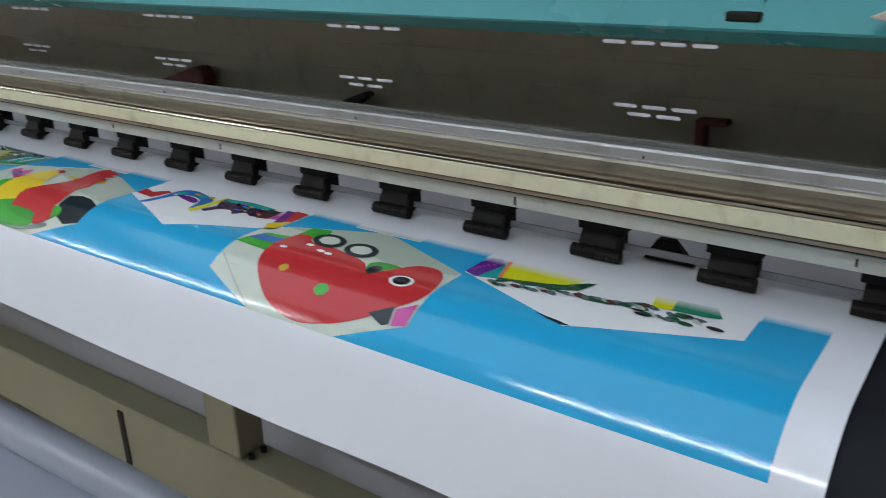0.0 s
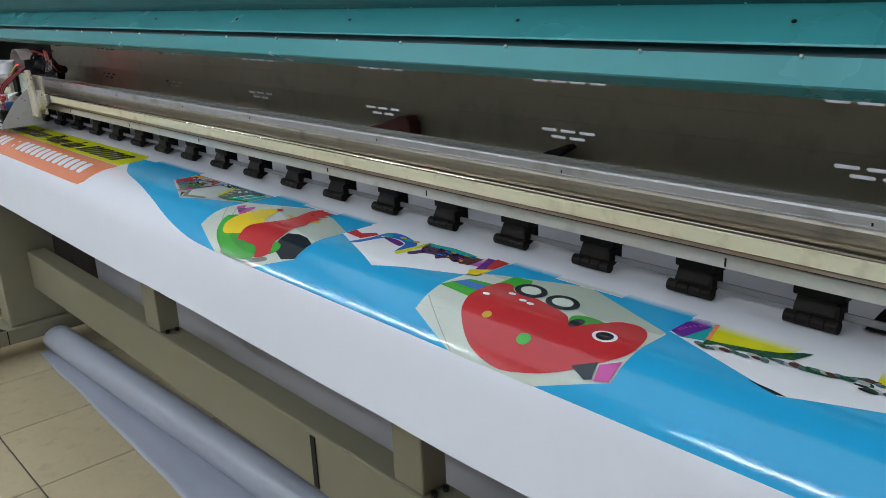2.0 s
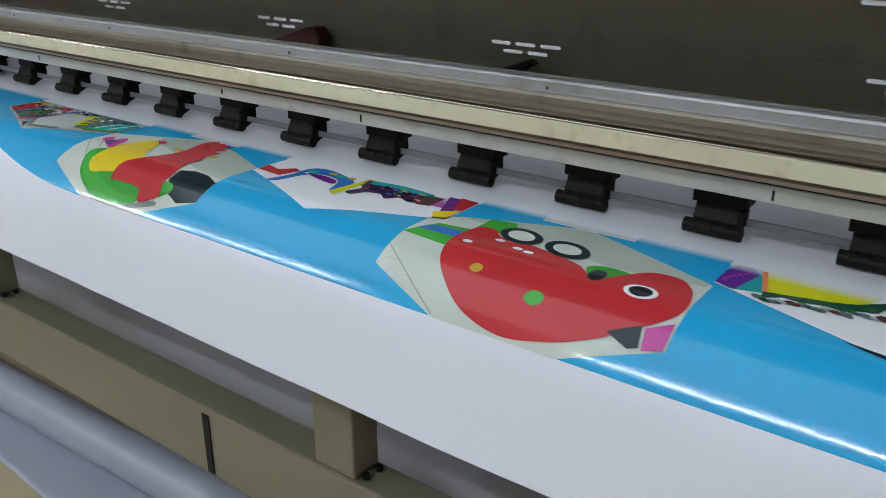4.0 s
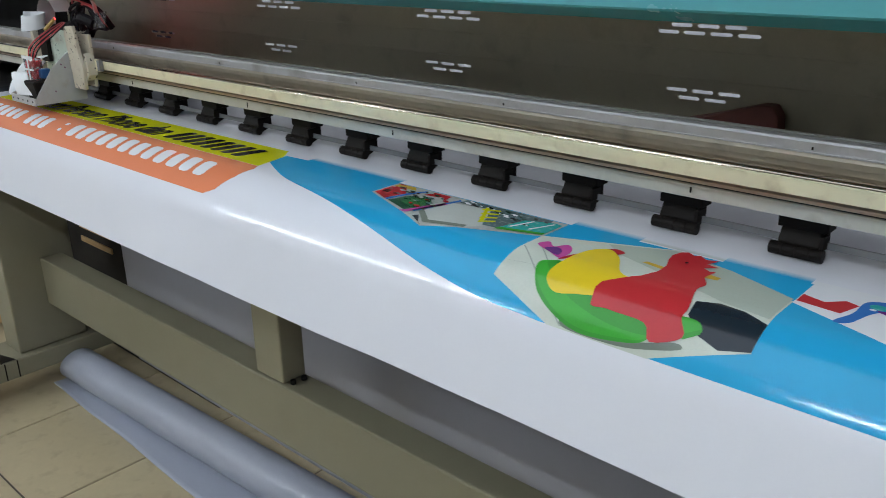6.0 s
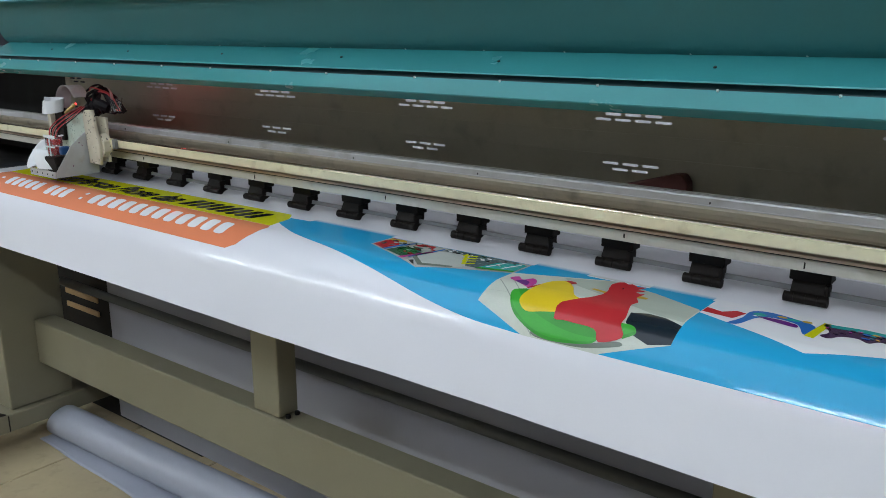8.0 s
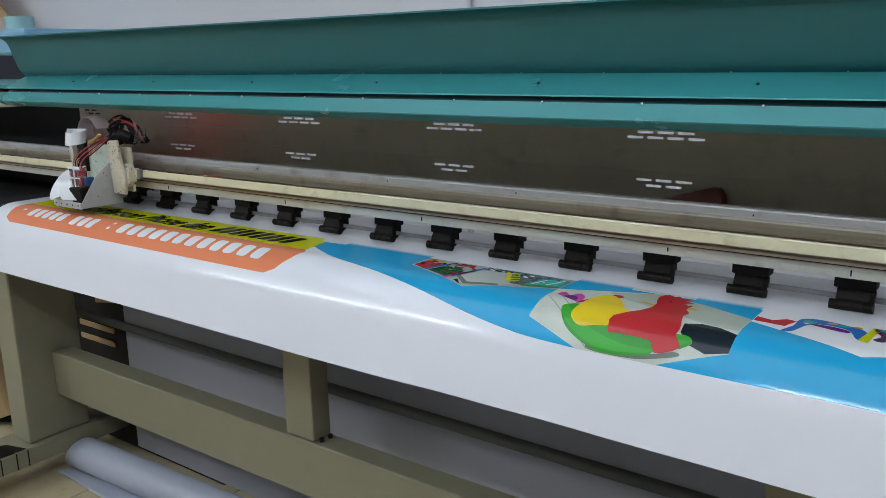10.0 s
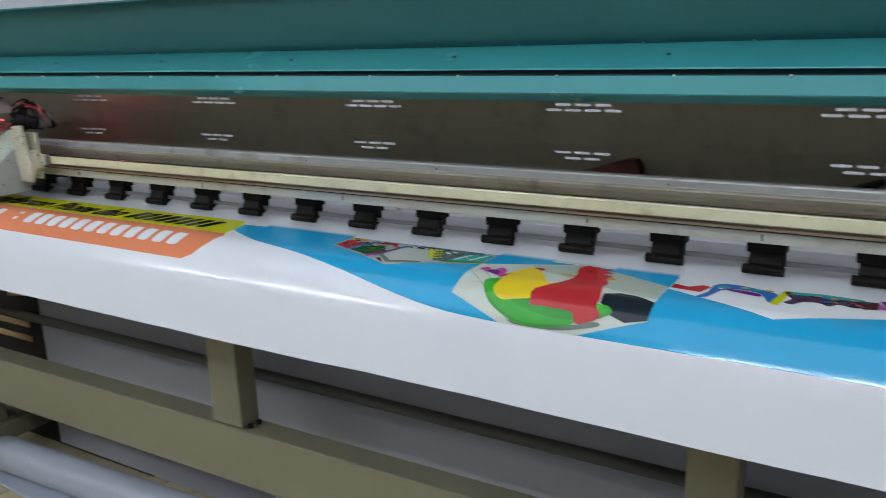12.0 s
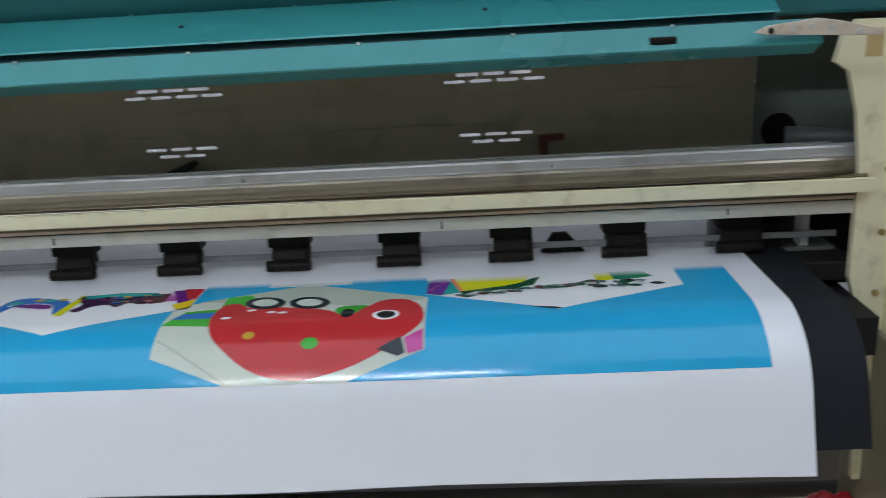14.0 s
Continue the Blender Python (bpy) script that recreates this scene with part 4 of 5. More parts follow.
# strip of toys
I_FADEPINK = fading_ink("ink_fading_pink", (0.42, 0.10, 0.36), 0.072, 0.050)
patch("pink_part", [(-0.872, 0.100), (-0.872, 0.082), (-0.852, 0.088), (-0.838, 0.074), (-0.826, 0.078), (-0.834, 0.104)], I_RED, 3, crowd)
patch("blue_toy", [(-0.834, 0.122), (-0.826, 0.096), (-0.824, 0.066), (-0.806, 0.056), (-0.775, 0.062), (-0.750, 0.074), (-0.746, 0.102), (-0.754, 0.108), (-0.768, 0.080),
                   (-0.796, 0.074), (-0.812, 0.086), (-0.822, 0.118)], I_LTBLUE, 3, crowd, smooth=True)
patch("plum_belly", [(-0.812, 0.080), (-0.790, 0.076), (-0.768, 0.082), (-0.766, 0.092), (-0.79, 0.088)], I_PURPLE, 4, crowd, smooth=True)
for cx in (-0.788, -0.760):
    patch("orange_spot", oval(cx, 0.066, 0.006, 0.0035, 10), I_OCHRE, 5, crowd)
patch("cream_pole", [(-0.752, 0.112), (-0.744, 0.056), (-0.736, 0.056), (-0.741, 0.116)], I_LIME, 4, crowd)
patch("dark_toy", [(-0.742, 0.061), (-0.70, 0.058), (-0.655, 0.066), (-0.647, 0.080), (-0.664, 0.089), (-0.680, 0.084), (-0.690, 0.095), (-0.702, 0.087), (-0.718, 0.091), (-0.728, 0.105), (-0.738, 0.100), (-0.732, 0.084)], I_PLUM, 3, crowd, smooth=True)
patch("teal_edge", [(-0.742, 0.058), (-0.70, 0.052), (-0.655, 0.056), (-0.655, 0.066), (-0.70, 0.064), (-0.742, 0.068)], I_TEAL, 4, crowd)
patch("red_part", [(-0.662, 0.060), (-0.640, 0.060), (-0.640, 0.086), (-0.655, 0.090)], I_BROWN, 4, crowd)
patch("plum_part", [(-0.640, 0.052), (-0.622, 0.050), (-0.612, 0.086), (-0.622, 0.094)], I_PURPLE, 4, crowd)
patch("orange_part", [(-0.628, 0.048), (-0.606, 0.050), (-0.606, 0.078), (-0.616, 0.080)], I_RED, 5, crowd)
patch("yellow_part", [(-0.628, 0.096), (-0.606, 0.080), (-0.606, 0.104), (-0.618, 0.110)], I_YELLOW, 5, crowd)

for k in range(34):
    cx = -0.738 + 0.088 * random.random()
    cs = 0.063 + 0.022 * random.random()
    patch("toy_speck", rounded(oval(cx, cs, 0.0018 + 0.0034 * random.random(), 0.0010 + 0.0016 * random.random(), 6, 0.5), 2),
          (I_NAVY, I_PINK, I_BROWN, I_TEAL, I_LTBLUE, I_NAVY, I_OCHRE)[k % 7], 5.4 + 0.03 * k, crowd)
patch("teal_spot", oval(-0.812, 0.072, 0.008, 0.006, 10), I_TEAL, 4, crowd)
patch("teal_spot", oval(-0.775, 0.068, 0.008, 0.004, 10), I_TEAL, 4, crowd)
patch("white_eye", oval(-0.815, 0.080, 0.003, 0.002, 8), I_WHITE, 5, crowd)
patch("pink_tail", [(-0.655, 0.070), (-0.640, 0.052), (-0.606, 0.062), (-0.606, 0.082), (-0.640, 0.084)], I_FADEPINK, 3.4, crowd)

# row of dark and bright toys
I_FADETEAL = fading_ink("ink_fading_teal", (0.015, 0.34, 0.33), 0.062, 0.046)
I_FADEYELLOW = fading_ink("ink_fading_yellow", (0.68, 0.66, 0.01), 0.064, 0.046)
I_FADEPURPLE = fading_ink("ink_fading_purple", (0.12, 0.025, 0.28), 0.062, 0.044)
I_FADEGREEN = fading_ink("ink_fading_green", (0.02, 0.22, 0.12), 0.062, 0.044)
patch("teal_toy", [(-0.354, 0.092), (-0.354, 0.050), (-0.329, 0.048), (-0.316, 0.092), (-0.341, 0.099)], I_FADETEAL, 3, train)
patch("purple_toy", [(-0.354, 0.093), (-0.354, 0.066), (-0.349, 0.050), (-0.338, 0.048), (-0.329, 0.060), (-0.337, 0.098)], I_FADEPURPLE, 4, train)
for k in range(7):
    patch("pink_speck", oval(-0.350 + 0.002 * k + random.uniform(-0.002, 0.002), 0.085 - 0.004 * k, 0.0022, 0.0012, 6, 0.5), I_PINK, 5, train)
patch("orange_edge", [(-0.318, 0.092), (-0.330, 0.052), (-0.326, 0.050), (-0.314, 0.091)], I_ORANGE, 4.5, train)
patch("yellow_toy", [(-0.315, 0.092), (-0.326, 0.048), (-0.243, 0.047), (-0.250, 0.073), (-0.289, 0.086)], I_FADEYELLOW, 4, train)
rim = [(-0.318, 0.090), (-0.300, 0.086), (-0.289, 0.083), (-0.272, 0.079), (-0.256, 0.072), (-0.240, 0.058), (-0.232, 0.055), (-0.236, 0.066), (-0.240, 0.078), (-0.252, 0.083),
       (-0.262, 0.090), (-0.276, 0.089), (-0.290, 0.093), (-0.304, 0.092), (-0.316, 0.102)]
patch("leafy_edge", rim, I_DKGREEN, 5, train)
for k in range(26):
    u = k / 25
    cx, cs = -0.318 + 0.150 * u, 0.103 - 0.026 * u + random.uniform(-0.004, 0.004)
    patch("dark_toy", rounded(oval(cx, cs, 0.0035 + 0.004 * random.random(), 0.0022 + 0.0026 * random.random(), 6, 0.5), 2), (I_SLATE, I_DKGREEN, I_SLATE, I_MID, I_BROWN)[k % 5], 5.2 + 0.03 * k, train)
patch("leafy_edge", [(-0.240, 0.080), (-0.222, 0.085), (-0.200, 0.081), (-0.180, 0.070), (-0.168, 0.072), (-0.182, 0.080), (-0.205, 0.090), (-0.228, 0.092)], I_DKGREEN, 5.1, train)
patch("yellow_toy", [(-0.172, 0.074), (-0.176, 0.050), (-0.157, 0.048), (-0.154, 0.072)], I_FADEYELLOW, 4, train)
patch("teal_toy", [(-0.154, 0.072), (-0.157, 0.049), (-0.122, 0.047), (-0.112, 0.066), (-0.126, 0.070)], I_FADEGREEN, 4, train)
for k in range(24):
    cx = -0.180 + 0.072 * random.random()
    cs = 0.076 + 0.016 * random.random() - (cx + 0.145) * 0.10
    patch("dark_toy", rounded(oval(cx, cs, 0.003 + 0.005 * random.random(), 0.002 + 0.0024 * random.random(), 6, 0.5), 2), (I_DKGREEN, I_SLATE, I_BLACK, I_DKGREEN, I_FLOOR)[k % 5], 5.2 + 0.03 * k, train)
patch("dark_edge", [(-0.252, 0.136), (-0.236, 0.142), (-0.222, 0.1455), (-0.214, 0.1435), (-0.226, 0.1405)], I_NAVY, 3, train)
patch("olive_patch", [(-0.432, 0.149), (-0.446, 0.129), (-0.436, 0.119), (-0.412, 0.120), (-0.420, 0.132)], I_LEAF, 4, pig, smooth=True)

# contact panel
lime = patch("lime_strip", [(-2.575, 0.050), (-1.668, 0.038), (-1.645, 0.066), (-1.632, 0.121), (-2.562, 0.125)], I_LIME, 1, label="lime-yellow printed strip with black lettering")
salmon = patch("salmon_panel", [(-2.562, 0.1252), (-1.632, 0.1215), (-1.622, 0.135), (-1.626, 0.165), (-1.640, 0.195), (-1.660, 0.206), (-2.53, 0.206), (-2.556, 0.196), (-2.570, 0.16)],
               I_ORANGE, 1, label="salmon printed panel with white bars")


def lettering(text, x, s, height, width, material, parent, lean=0.28):
    """Raised letters of the built-in font, laid on the banner between x and x + width."""
    cu = bpy.data.curves.new("lettering", "FONT")
    cu.body = text
    cu.offset = 0.008
    ob = bpy.data.objects.new("lettering", cu)
    scene.collection.objects.link(ob)
    me = bpy.data.meshes.new_from_object(ob.evaluated_get(bpy.context.evaluated_depsgraph_get()))
    bpy.data.objects.remove(ob)
    bm = bmesh.new()
    bm.from_mesh(me)
    bpy.data.meshes.remove(me)
    x0, x1 = min(v.co.x for v in bm.verts), max(v.co.x for v in bm.verts)
    for v in bm.verts:
        yy = v.co.y / 0.7
        v.co = Vector((x + (v.co.x - x0) / (x1 - x0) * width + lean * height * yy, s - height * yy, 0))
    bmesh.ops.triangulate(bm, faces=bm.faces)
    bmesh.ops.scale(bm, vec=(1, 1, 0), verts=bm.verts)
    bold = bmesh.new()
    for dx, ds, dz in ((0, 0, 0.0006), (0.0034, 0, 0.00068), (0.0017, 0.002, 0.00076), (0.0017, -0.002, 0.00084)):
        copy = bm.copy()
        for v in copy.verts:
            v.co.x, v.co.y = v.co.x + dx, v.co.y + ds
        bent(copy, dz)
        ring = {v: bold.verts.new(v.co) for v in copy.verts}
        for f in copy.faces:
            bold.faces.new([ring[v] for v in f.verts])
        copy.free()
    bm.free()
    return part("lettering", bold, material, parent)


def bar(x0, x1, s0, s1, material, parent, lean=0.0):
    r = min(s1 - s0, x1 - x0) * 0.28
    pts = []
    for cx, cs, a0 in ((x1 - r, s0 + r, -90), (x1 - r, s1 - r, 0), (x0 + r, s1 - r, 90), (x0 + r, s0 + r, 180)):
        for k in range(4):
            a = radians(a0 + 30 * k)
            px, ps = cx + r * math.cos(a), cs + r * math.sin(a)
            pts.append((px + lean * (s1 - ps), ps))
    return patch("bar", pts, material, 3, parent)


lettering("Contact Person Phone dan", -2.502, 0.110, 0.053, 0.556, I_BLACK, lime)


def bar_row(x0, x1, n, s0, s1, material, parent, lean=0.0):
    """A word that is left unlettered: one upright bar for each character."""
    step = (x1 - x0) / n
    for k in range(n):
        bar(x0 + k * step + step * 0.14, x0 + (k + 1) * step - step * 0.14, s0, s1, material, parent, lean)


bar_row(-1.925, -1.700, 8, 0.058, 0.108, I_BLACK, lime, 0.28)
bar(-2.525, -2.512, 0.160, 0.166, I_WHITE, salmon)
bar_row(-2.490, -2.335, 5, 0.150, 0.181, I_WHITE, salmon)
bar_row(-2.310, -2.215, 3, 0.150, 0.184, I_WHITE, salmon)
bar(-2.168, -2.158, 0.152, 0.160, I_WHITE, salmon)
bar(-2.168, -2.158, 0.170, 0.178, I_WHITE, salmon)
bar_row(-2.135, -1.685, 12, 0.147, 0.182, I_WHITE, salmon)

# ---- the print carriage ----
car = thing("print_carriage", "ink-spattered print carriage with loose ribbon cables", "print carriage")
CX = -2.34
part("head_tray", boxed(CX - 0.062, CX + 0.066, -0.158, -0.078, 0.9185, 0.926, bevel=0.001), M_ALU, car, "flat aluminium head tray")
part("tray_lip", boxed(CX - 0.062, CX + 0.066, -0.1605, -0.1582, 0.9175, 0.932, bevel=0.0006), M_ALU, car)
for k in range(5):
    b = bmesh.new()
    rod(b, (CX - 0.050 + 0.026 * k, -0.1608, 0.925), (CX - 0.050 + 0.026 * k, -0.162, 0.925), 0.0016, 8)
    part("screw", b, M_DARK, car)
part("side_bracket", prism([(-0.158, 0.919), (-0.158, 0.932), (-0.120, 0.985), (-0.085, 1.012), (-0.060, 1.012), (-0.060, 0.919)], CX + 0.0665, CX + 0.0690), M_BRACKET, car,
     "grey triangular side bracket")
part("print_head", prism([(-0.150, 0.9265), (-0.156, 0.962), (-0.100, 0.965), (-0.092, 0.9265)], CX + 0.005, CX + 0.060, 0.004), M_BLACK, car, "black print head block")
part("damper_case", boxed(CX - 0.002, CX + 0.048, -0.146, -0.128, 0.963, 1.004, bevel=0.002), M_CLEAR, car, "clear ink damper case with red ink")
for dx, z, r in ((0.010, 0.990, 0.0085), (0.010, 0.973, 0.0075), (0.035, 0.974, 0.0095), (0.036, 0.993, 0.006)):
    b = bmesh.new()
    rod(b, (CX + dx, -0.142, z), (CX + dx, -0.132, z), r, 14)
    part("ink_damper", b, M_RED, car)
for z0, z1, x0, x1 in ((0.962, 1.005, 0.021, 0.025), (0.981, 0.984, -0.002, 0.048), (1.002, 1.008, -0.004, 0.050)):
    part("case_frame", boxed(CX + x0, CX + x1, -0.1475, -0.1462, z0, z1), M_RIBBON, car)
part("circuit_board", boxed(CX - 0.090, CX + 0.062, -0.070, -0.066, 0.945, 1.048), M_BOARD, car, "pale green spattered circuit board")
part("back_plate", boxed(CX - 0.105, CX + 0.130, -0.0645, -0.0585, 0.948, 1.045, bevel=0.001), M_SPATTER, car)
part("left_plate", plate([(CX - 0.104, 0.958), (CX - 0.094, 0.955), (CX - 0.094, 0.99), (CX - 0.097, 1.00), (CX - 0.095, 1.030), (CX - 0.103, 1.055), (CX - 0.116, 1.066), (CX - 0.110, 1.03), (CX - 0.108, 1.0)], -0.086, -0.070, 0.001),
     M_SPATTER, car, "worn cream edge plate")
part("right_plate", plate([(CX + 0.078, 0.944), (CX + 0.128, 0.944), (CX + 0.132, 0.985), (CX + 0.122, 1.010), (CX + 0.110, 1.062), (CX + 0.072, 1.060), (CX + 0.064, 1.045), (CX + 0.072, 0.99)],
                          -0.085, -0.078, 0.0015), M_SPATTER, car, "cream plate spattered with black ink")
part("right_fin", plate([(CX + 0.128, 0.960), (CX + 0.140, 0.972), (CX + 0.140, 0.995), (CX + 0.126, 1.012)], -0.078, -0.060, 0.001), M_SPATTER, car)
part("slide_bearing", boxed(CX - 0.125, CX + 0.150, -0.0628, -0.0568, 0.978, 1.000, bevel=0.001), M_CREAM, car, "cream slide bearing on the beam")
for dx in (-0.128, 0.156):
    part("bearing_band", boxed(CX + dx - 0.006, CX + dx + 0.006, -0.0640, -0.0566, 0.979, 0.999), M_GREY, car)
part("black_cable_strip", boxed(CX - 0.086, CX - 0.050, -0.079, -0.071, 0.985, 1.058), M_BLACK, car, "dark flat cable strip")
part("lower_ribbon", ribbon([(CX - 0.066, -0.082, 0.996), (CX - 0.082, -0.105, 0.985), (CX - 0.098, -0.122, 0.958), (CX - 0.088, -0.138, 0.936), (CX - 0.062, -0.146, 0.932), (CX - 0.030, -0.148, 0.940)],
                            (0.034, 0.022, 0.006)), M_RIBBON, car, "white ribbon cable looping to the head")
part("head_ribbon", ribbon([(CX - 0.028, -0.134, 0.972), (CX - 0.016, -0.152, 0.973), (CX - 0.002, -0.157, 0.956), (CX + 0.010, -0.1575, 0.934)], (0.044, 0.014, 0.0)), M_RIBBON, car,
     "white ribbon cable to the head")
part("middle_ribbon", ribbon([(CX - 0.046, -0.125, 0.935), (CX - 0.050, -0.118, 0.960), (CX - 0.030, -0.100, 0.990)], (0.012, 0.010, 0.0)), M_RIBBONGREY, car)
part("top_ribbon", ribbon([(CX - 0.075, -0.062, 1.055), (CX - 0.072, -0.060, 1.085), (CX - 0.050, -0.058, 1.106), (CX - 0.020, -0.055, 1.104), (CX - 0.004, -0.050, 1.082)], (0.010, 0.032, 0.0)),
     M_RIBBONGREY, car, "grey ribbon cable arching over the carriage")
part("ribbon_coil", ribbon([(CX - 0.080, -0.096, 1.064), (CX - 0.066, -0.114, 1.062), (CX - 0.040, -0.118, 1.062), (CX - 0.022, -0.102, 1.064), (CX - 0.030, -0.082, 1.067), (CX - 0.058, -0.078, 1.068), (CX - 0.078, -0.090, 1.068), (CX - 0.070, -0.108, 1.070)],
                           (0.002, 0.004, 0.028)), M_RIBBON, car, "coiled white ribbon cable")
part("thick_cable", wire([(CX + 0.000, -0.02, 1.045), (CX + 0.020, -0.03, 1.085), (CX + 0.055, -0.035, 1.098), (CX + 0.090, -0.02, 1.085), (CX + 0.100, 0.0, 1.05)], 0.006), M_WIREBLACK, car,
     "dark tangle of cables")
part("thick_cable", wire([(CX - 0.03, -0.03, 1.05), (CX + 0.02, -0.035, 1.065), (CX + 0.06, -0.04, 1.07), (CX + 0.085, -0.03, 1.060)], 0.011), M_WIREBLACK, car)
part("tape_flag", ribbon([(CX + 0.088, -0.03, 1.105), (CX + 0.104, -0.032, 1.096), (CX + 0.108, -0.032, 1.080)], (0.012, -0.012, 0.006)), M_RIBBONGREY, car)
part("clear_flap", ribbon([(CX + 0.112, -0.040, 1.066), (CX + 0.130, -0.036, 1.070), (CX + 0.152, -0.034, 1.072)], (0.0, 0.006, 0.028)), M_CLEAR, car)
for j in range(6):
    a = CX + 0.004 + 0.007 * j
    bend = 0.010 * (j - 2)
    part("wire", wire([(a, -0.137, 1.003), (a - 0.002 + bend * 0.3, -0.128, 1.022), (a + 0.014 + bend * 0.4, -0.105, 1.044), (CX + 0.055 + 0.004 * j, -0.080, 1.066)], 0.0014, 6, 6),
         M_WIRERED if j % 2 == 0 else M_WIREBLACK, car)
for j in range(3):
    b = bmesh.new()
    rod(b, (CX + 0.016 + 0.016 * j, -0.10, 1.052 + 0.006 * j), (CX + 0.030 + 0.016 * j, -0.096, 1.062 + 0.006 * j), 0.0035, 8)
    part("brass_fitting", b, M_BRASS, car)
b = bmesh.new()
bmesh.ops.create_uvsphere(b, u_segments=10, v_segments=6, radius=0.0028, matrix=Matrix.Translation((CX + 0.060, -0.095, 1.073)))
part("indicator_light", b, glow("red_glow", (1.0, 0.04, 0.05), 6), car, "small glowing red indicator")
for k in range(9):
    a = random.uniform(0, 0.05)
    part("loose_cable", wire([(CX + a, -0.05 + 0.03 * random.random(), 1.046), (CX + a + random.uniform(-0.02, 0.02), -0.05 + 0.03 * random.random(), 1.075 + 0.015 * random.random()),
                              (CX + 0.045 + random.uniform(-0.02, 0.03), -0.045 + 0.03 * random.random(), 1.092 + 0.018 * random.random()), (CX + 0.085 + random.uniform(-0.01, 0.02), -0.03, 1.075 + 0.02 * random.random()),
                              (CX + 0.095 + 0.02 * random.random(), -0.015, 1.05)], 0.0022 + 0.0014 * random.random(), 6, 6), M_WIRERED if k == 4 else M_WIREBLACK, car)
part("blue_damper", boxed(CX + 0.044, CX + 0.058, -0.138, -0.118, 0.966, 0.984, bevel=0.003), M_DAMPER, car, "dark blue ink damper")
part("red_lead", wire([(CX + 0.03, -0.045, 1.098), (CX + 0.055, -0.052, 1.106), (CX + 0.08, -0.04, 1.10)], 0.0015), M_WIRERED, car)
led = bpy.data.lights.new("indicator_red", "POINT")
led.energy, led.color, led.shadow_soft_size = 0.06, (1.0, 0.05, 0.06), 0.006
new("indicator_red", led).location = TRUE_SIZE @ Vector((CX + 0.066, 0.045, 1.105))
part("supply_hose", wire([(CX - 0.04, 0.045, 1.045), (CX - 0.10, 0.05, 1.045), (CX - 0.20, 0.08, 1.030), (CX - 0.34, 0.11, 0.999), (CX - 0.60, 0.11, 0.999)], 0.011), M_WIREBLACK, car,
     "black ink supply hose lying in the channel")

car.scale.x = 0.86
car.location.x = CX * (1 - 0.86) + 0.003

# ---- floor and surroundings ----
roll = thing("liner_roll", "grey vinyl liner rolled loosely on the floor", "vinyl roll")
ROLLR = 0.0455


def roll_mesh(x0, x1, y0, y1, n=40):
    """A loosely wound roll, slightly flattened and wavy, lying along the floor."""
    bm = bmesh.new()
    rings = []
    for i in range(n + 1):
        u = i / n
        x, yc = x0 + (x1 - x0) * u, y0 + (y1 - y0) * u
        ring = []
        for k in range(32):
            a = 2 * math.pi * k / 32
            r = ROLLR * (1 + 0.02 * noise.noise((x * 3, math.cos(a) * 1.5, math.sin(a) * 1.5)))
            ring.append(bm.verts.new((x + (0.02 * math.sin(a) if i == 0 else 0), yc + r * math.cos(a), FL + max(0.0025, ROLLR * 0.97 + r * math.sin(a)))))
        rings.append(ring)
    for a, c in zip(rings, rings[1:]):
        for k in range(32):
            bm.faces.new((a[k], a[(k + 1) % 32], c[(k + 1) % 32], c[k]))
    bm.faces.new(rings[0]), bm.faces.new(rings[-1])
    bmesh.ops.recalc_face_normals(bm, faces=bm.faces)
    return bm


part("roll", roll_mesh(-2.672, 0.4, -0.027, 0.110), M_LINER, roll, smooth=True)


def loose_sheet():
    """The flap of liner that lies on the floor in front of the roll."""
    bm = bmesh.new()
    rows = []
    for i in range(61):
        x = -2.69 + 3.1 * i / 60
        back = -0.030 + 0.137 * (x + 2.672) / 3.07
        front = -0.088 - 0.030 * max(0, (x + 2.69) / 1.1) ** 1.3 + 0.004 * noise.noise((x * 5, 0, 0))
        row = []
        for k in range(9):
            u = k / 8
            z = FL + 0.003 + 0.004 * max(0, noise.noise((x * 4, u * 3, 7)))
            row.append((x, front + (back - front) * u, z))
        rows.append(row)
    top = [[bm.verts.new(c) for c in r] for r in rows]
    low = [[bm.verts.new((c[0], c[1], c[2] - 0.0015)) for c in r] for r in rows]
    for i in range(60):
        for k in range(8):
            bm.faces.new((top[i][k], top[i + 1][k], top[i + 1][k + 1], top[i][k + 1]))
            bm.faces.new((low[i][k], low[i][k + 1], low[i + 1][k + 1], low[i + 1][k]))
        bm.faces.new((top[i][0], low[i][0], low[i + 1][0], top[i + 1][0]))
    bmesh.ops.recalc_face_normals(bm, faces=bm.faces)
    return bm


part("loose_end", loose_sheet(), M_LINER, roll, smooth=True)

for j, (x, y, lean) in enumerate(((-3.15, 0.00, 0.28), (-3.19, -0.10, 0.27), (-3.28, 0.07, 0.28), (-3.40, 0.02, 0.27))):
    t = thing("cardboard_tube", "long tan cardboard core tube leaning beside the printer", "tube", "leaning core tubes")
    b = bmesh.new()
    rod(b, (x, y, FL + 0.016), (x - lean, y, 0.80), 0.046, 24)
    part("tube_wall", b, M_CARD, t)
    # near-black discs on both ends paint the shade inside the open tube
    b = bmesh.new()
    rod(b, (x - lean * 1.002, y, 0.8012), (x - lean * 1.004, y, 0.803), 0.036, 24)
    part("tube_end", b, M_DARK, t)
    b = bmesh.new()
    rod(b, (x + lean * 0.0012, y, FL + 0.0148), (x + lean * 0.003, y, FL + 0.0128), 0.037, 24)
    part("tube_end", b, M_DARK, t)

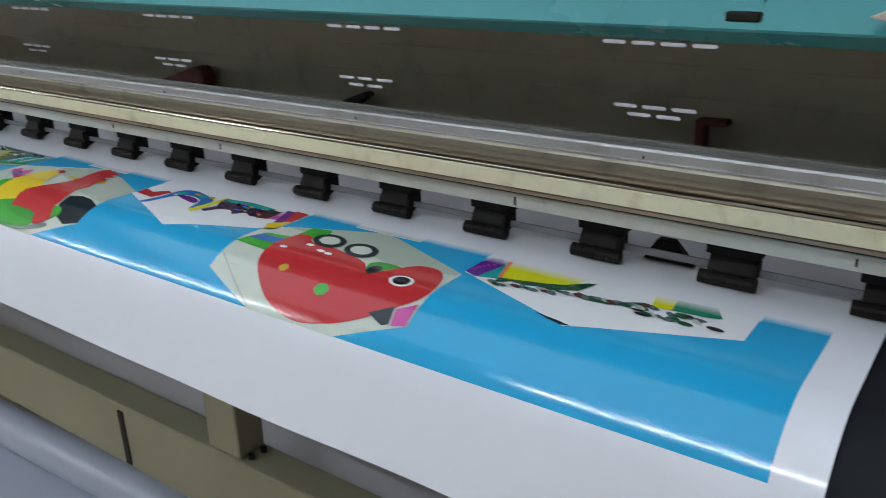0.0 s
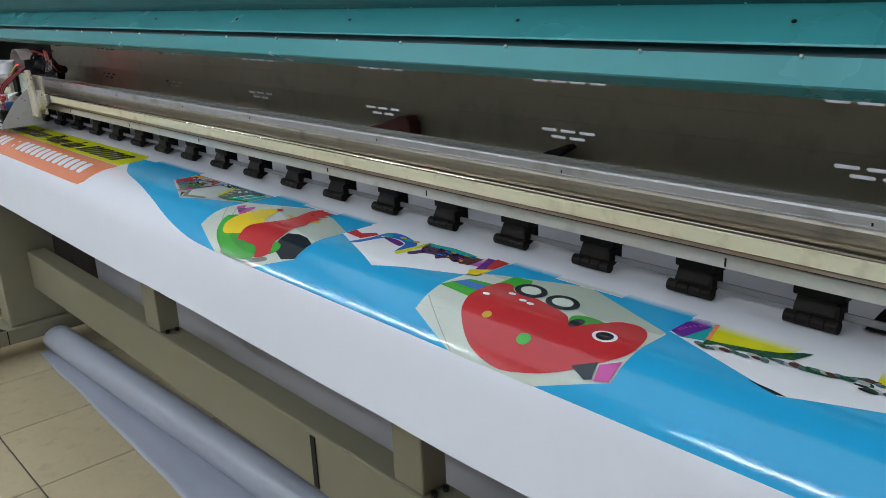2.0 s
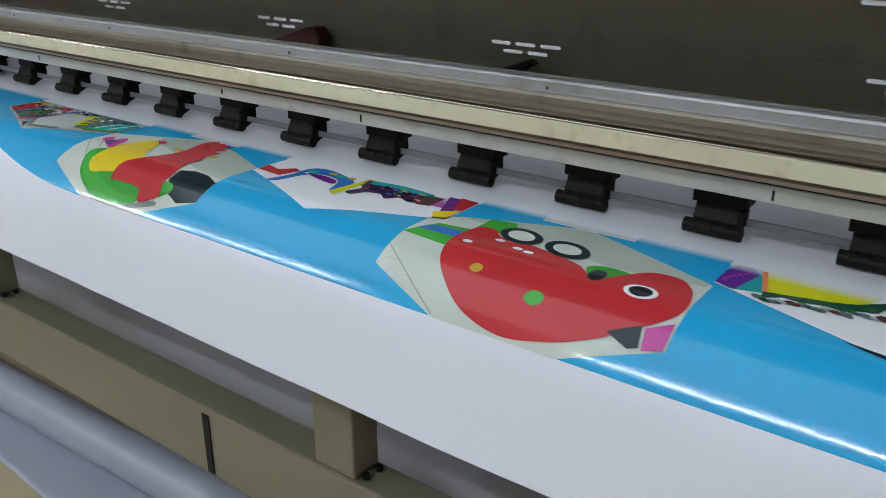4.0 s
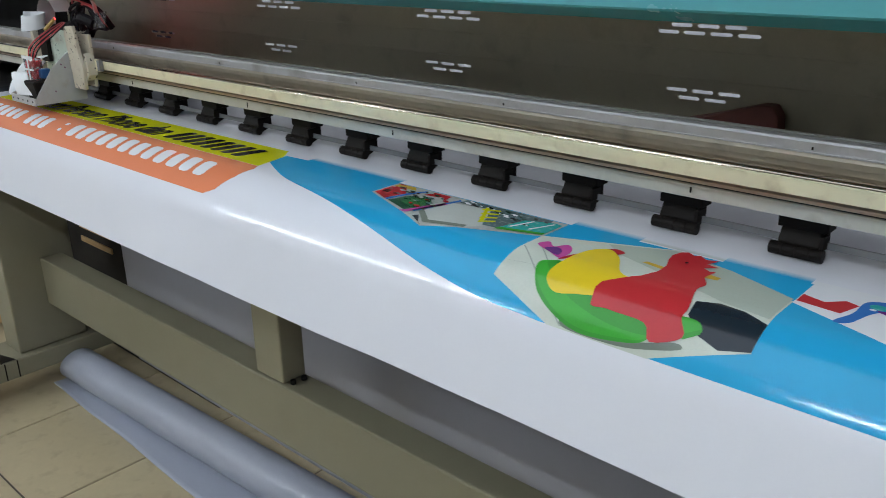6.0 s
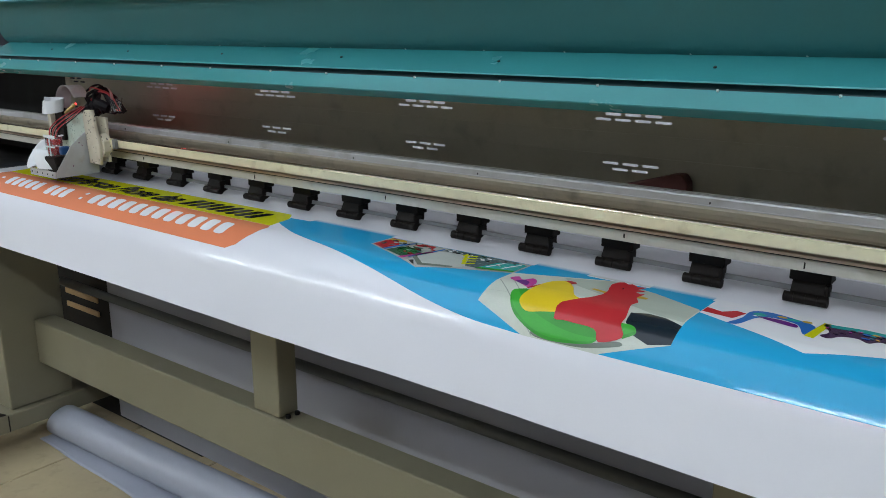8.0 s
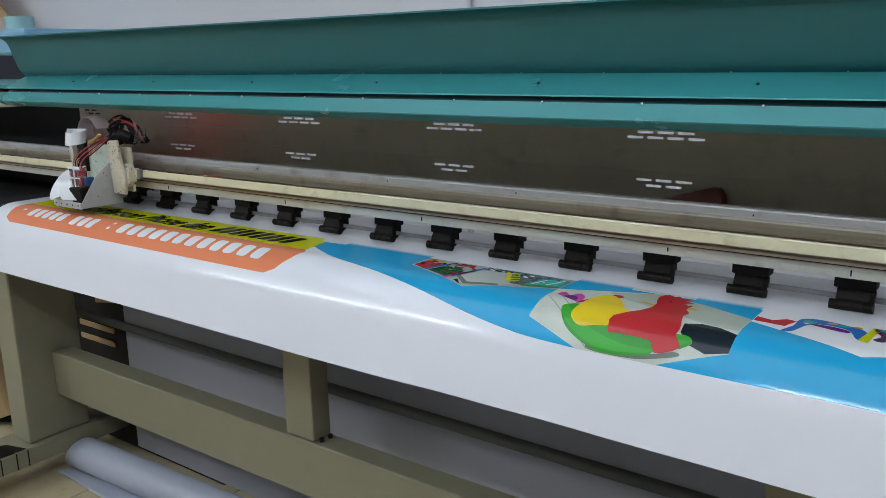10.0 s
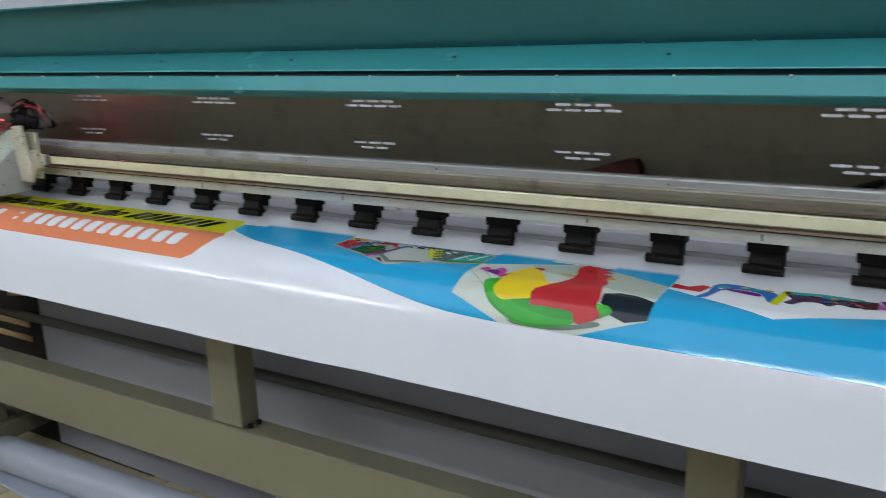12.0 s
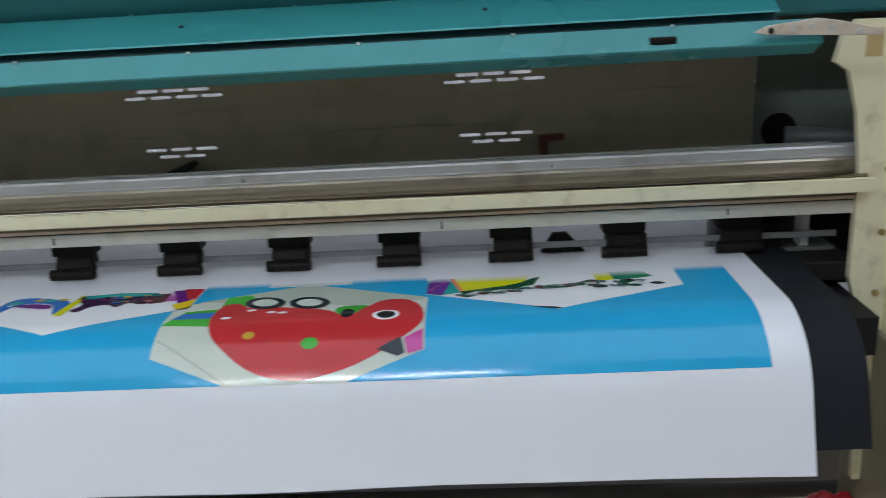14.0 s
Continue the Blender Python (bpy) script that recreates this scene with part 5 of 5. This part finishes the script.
cab = thing("storage_cabinet", "dark cabinet draped with a light-blue cover", "cabinet")
part("body", boxed(-4.7, -3.50, 0.40, 0.85, FL, 1.262, bevel=0.01), M_NAVY, cab)
part("cover", boxed(-4.71, -3.49, 0.39, 0.86, 1.258, 1.348, bevel=0.012), M_SKY, cab, "light-blue plastic cover")
for j, (x, c, r) in enumerate(((-3.72, (0.30, 0.50, 0.52), 0.05), (-3.86, (0.62, 0.45, 0.40), 0.045), (-3.98, (0.62, 0.58, 0.12), 0.05))):
    t = thing("tape_roll", "roll of adhesive tape lying on the cabinet", "tape", "tape rolls")
    b = bmesh.new()
    rod(b, (x, 0.5, 1.349), (x, 0.5, 1.397), r, 28)
    part("tape", b, mat("tape_colour", c, 0.35), t)
    b = bmesh.new()
    rod(b, (x, 0.5, 1.3975), (x, 0.5, 1.3985), r * 0.7, 24)
    part("core", b, M_CARD, t)
bd = thing("cardboard_sheet", "brown cardboard sheet leaning against the wall", "cardboard")
b = plate([(-4.95, 1.349), (-4.297, 1.349), (-4.72, 1.70), (-4.95, 1.70)], 0.80, 0.81)
part("sheet", b, M_CARD, bd)

cloth = thing("red_cloth", "crumpled red cloth on the stand beam", "cloth")
b = bmesh.new()
bmesh.ops.create_icosphere(b, subdivisions=4, radius=1)
for v in b.verts:
    n = 1 + 0.25 * noise.noise(v.co * 2.2)
    v.co = Vector((0.112 + 0.045 * v.co.x * n, -0.032 + 0.024 * v.co.y * n, max(0.497, 0.545 + 0.055 * v.co.z * n)))
part("cloth", b, M_RED, cloth, smooth=True)

# ---- floor tiles ----
TILE = tile_mesh(0.3275)
for i in range(-14, 14):
    for j in range(-10, 6):
        x, y = -2.205 + 0.332 * (i + 0.5), -0.338 + 0.332 * (j + 0.5)
        if X0 < x - 0.167 and x + 0.167 < X1 and YF < y - 0.167 and y + 0.167 < YB:
            ob = new("tile", TILE)
            ob.parent = floor
            ob.location = (x, y, FL)

# ---- true size ----
# all of the above is drawn at five sixths, over a floor at FL
for ob in list(scene.objects):
    if ob.parent is None and ob.type in {"MESH", "EMPTY"}:
        ob.matrix_basis = TRUE_SIZE @ ob.matrix_basis
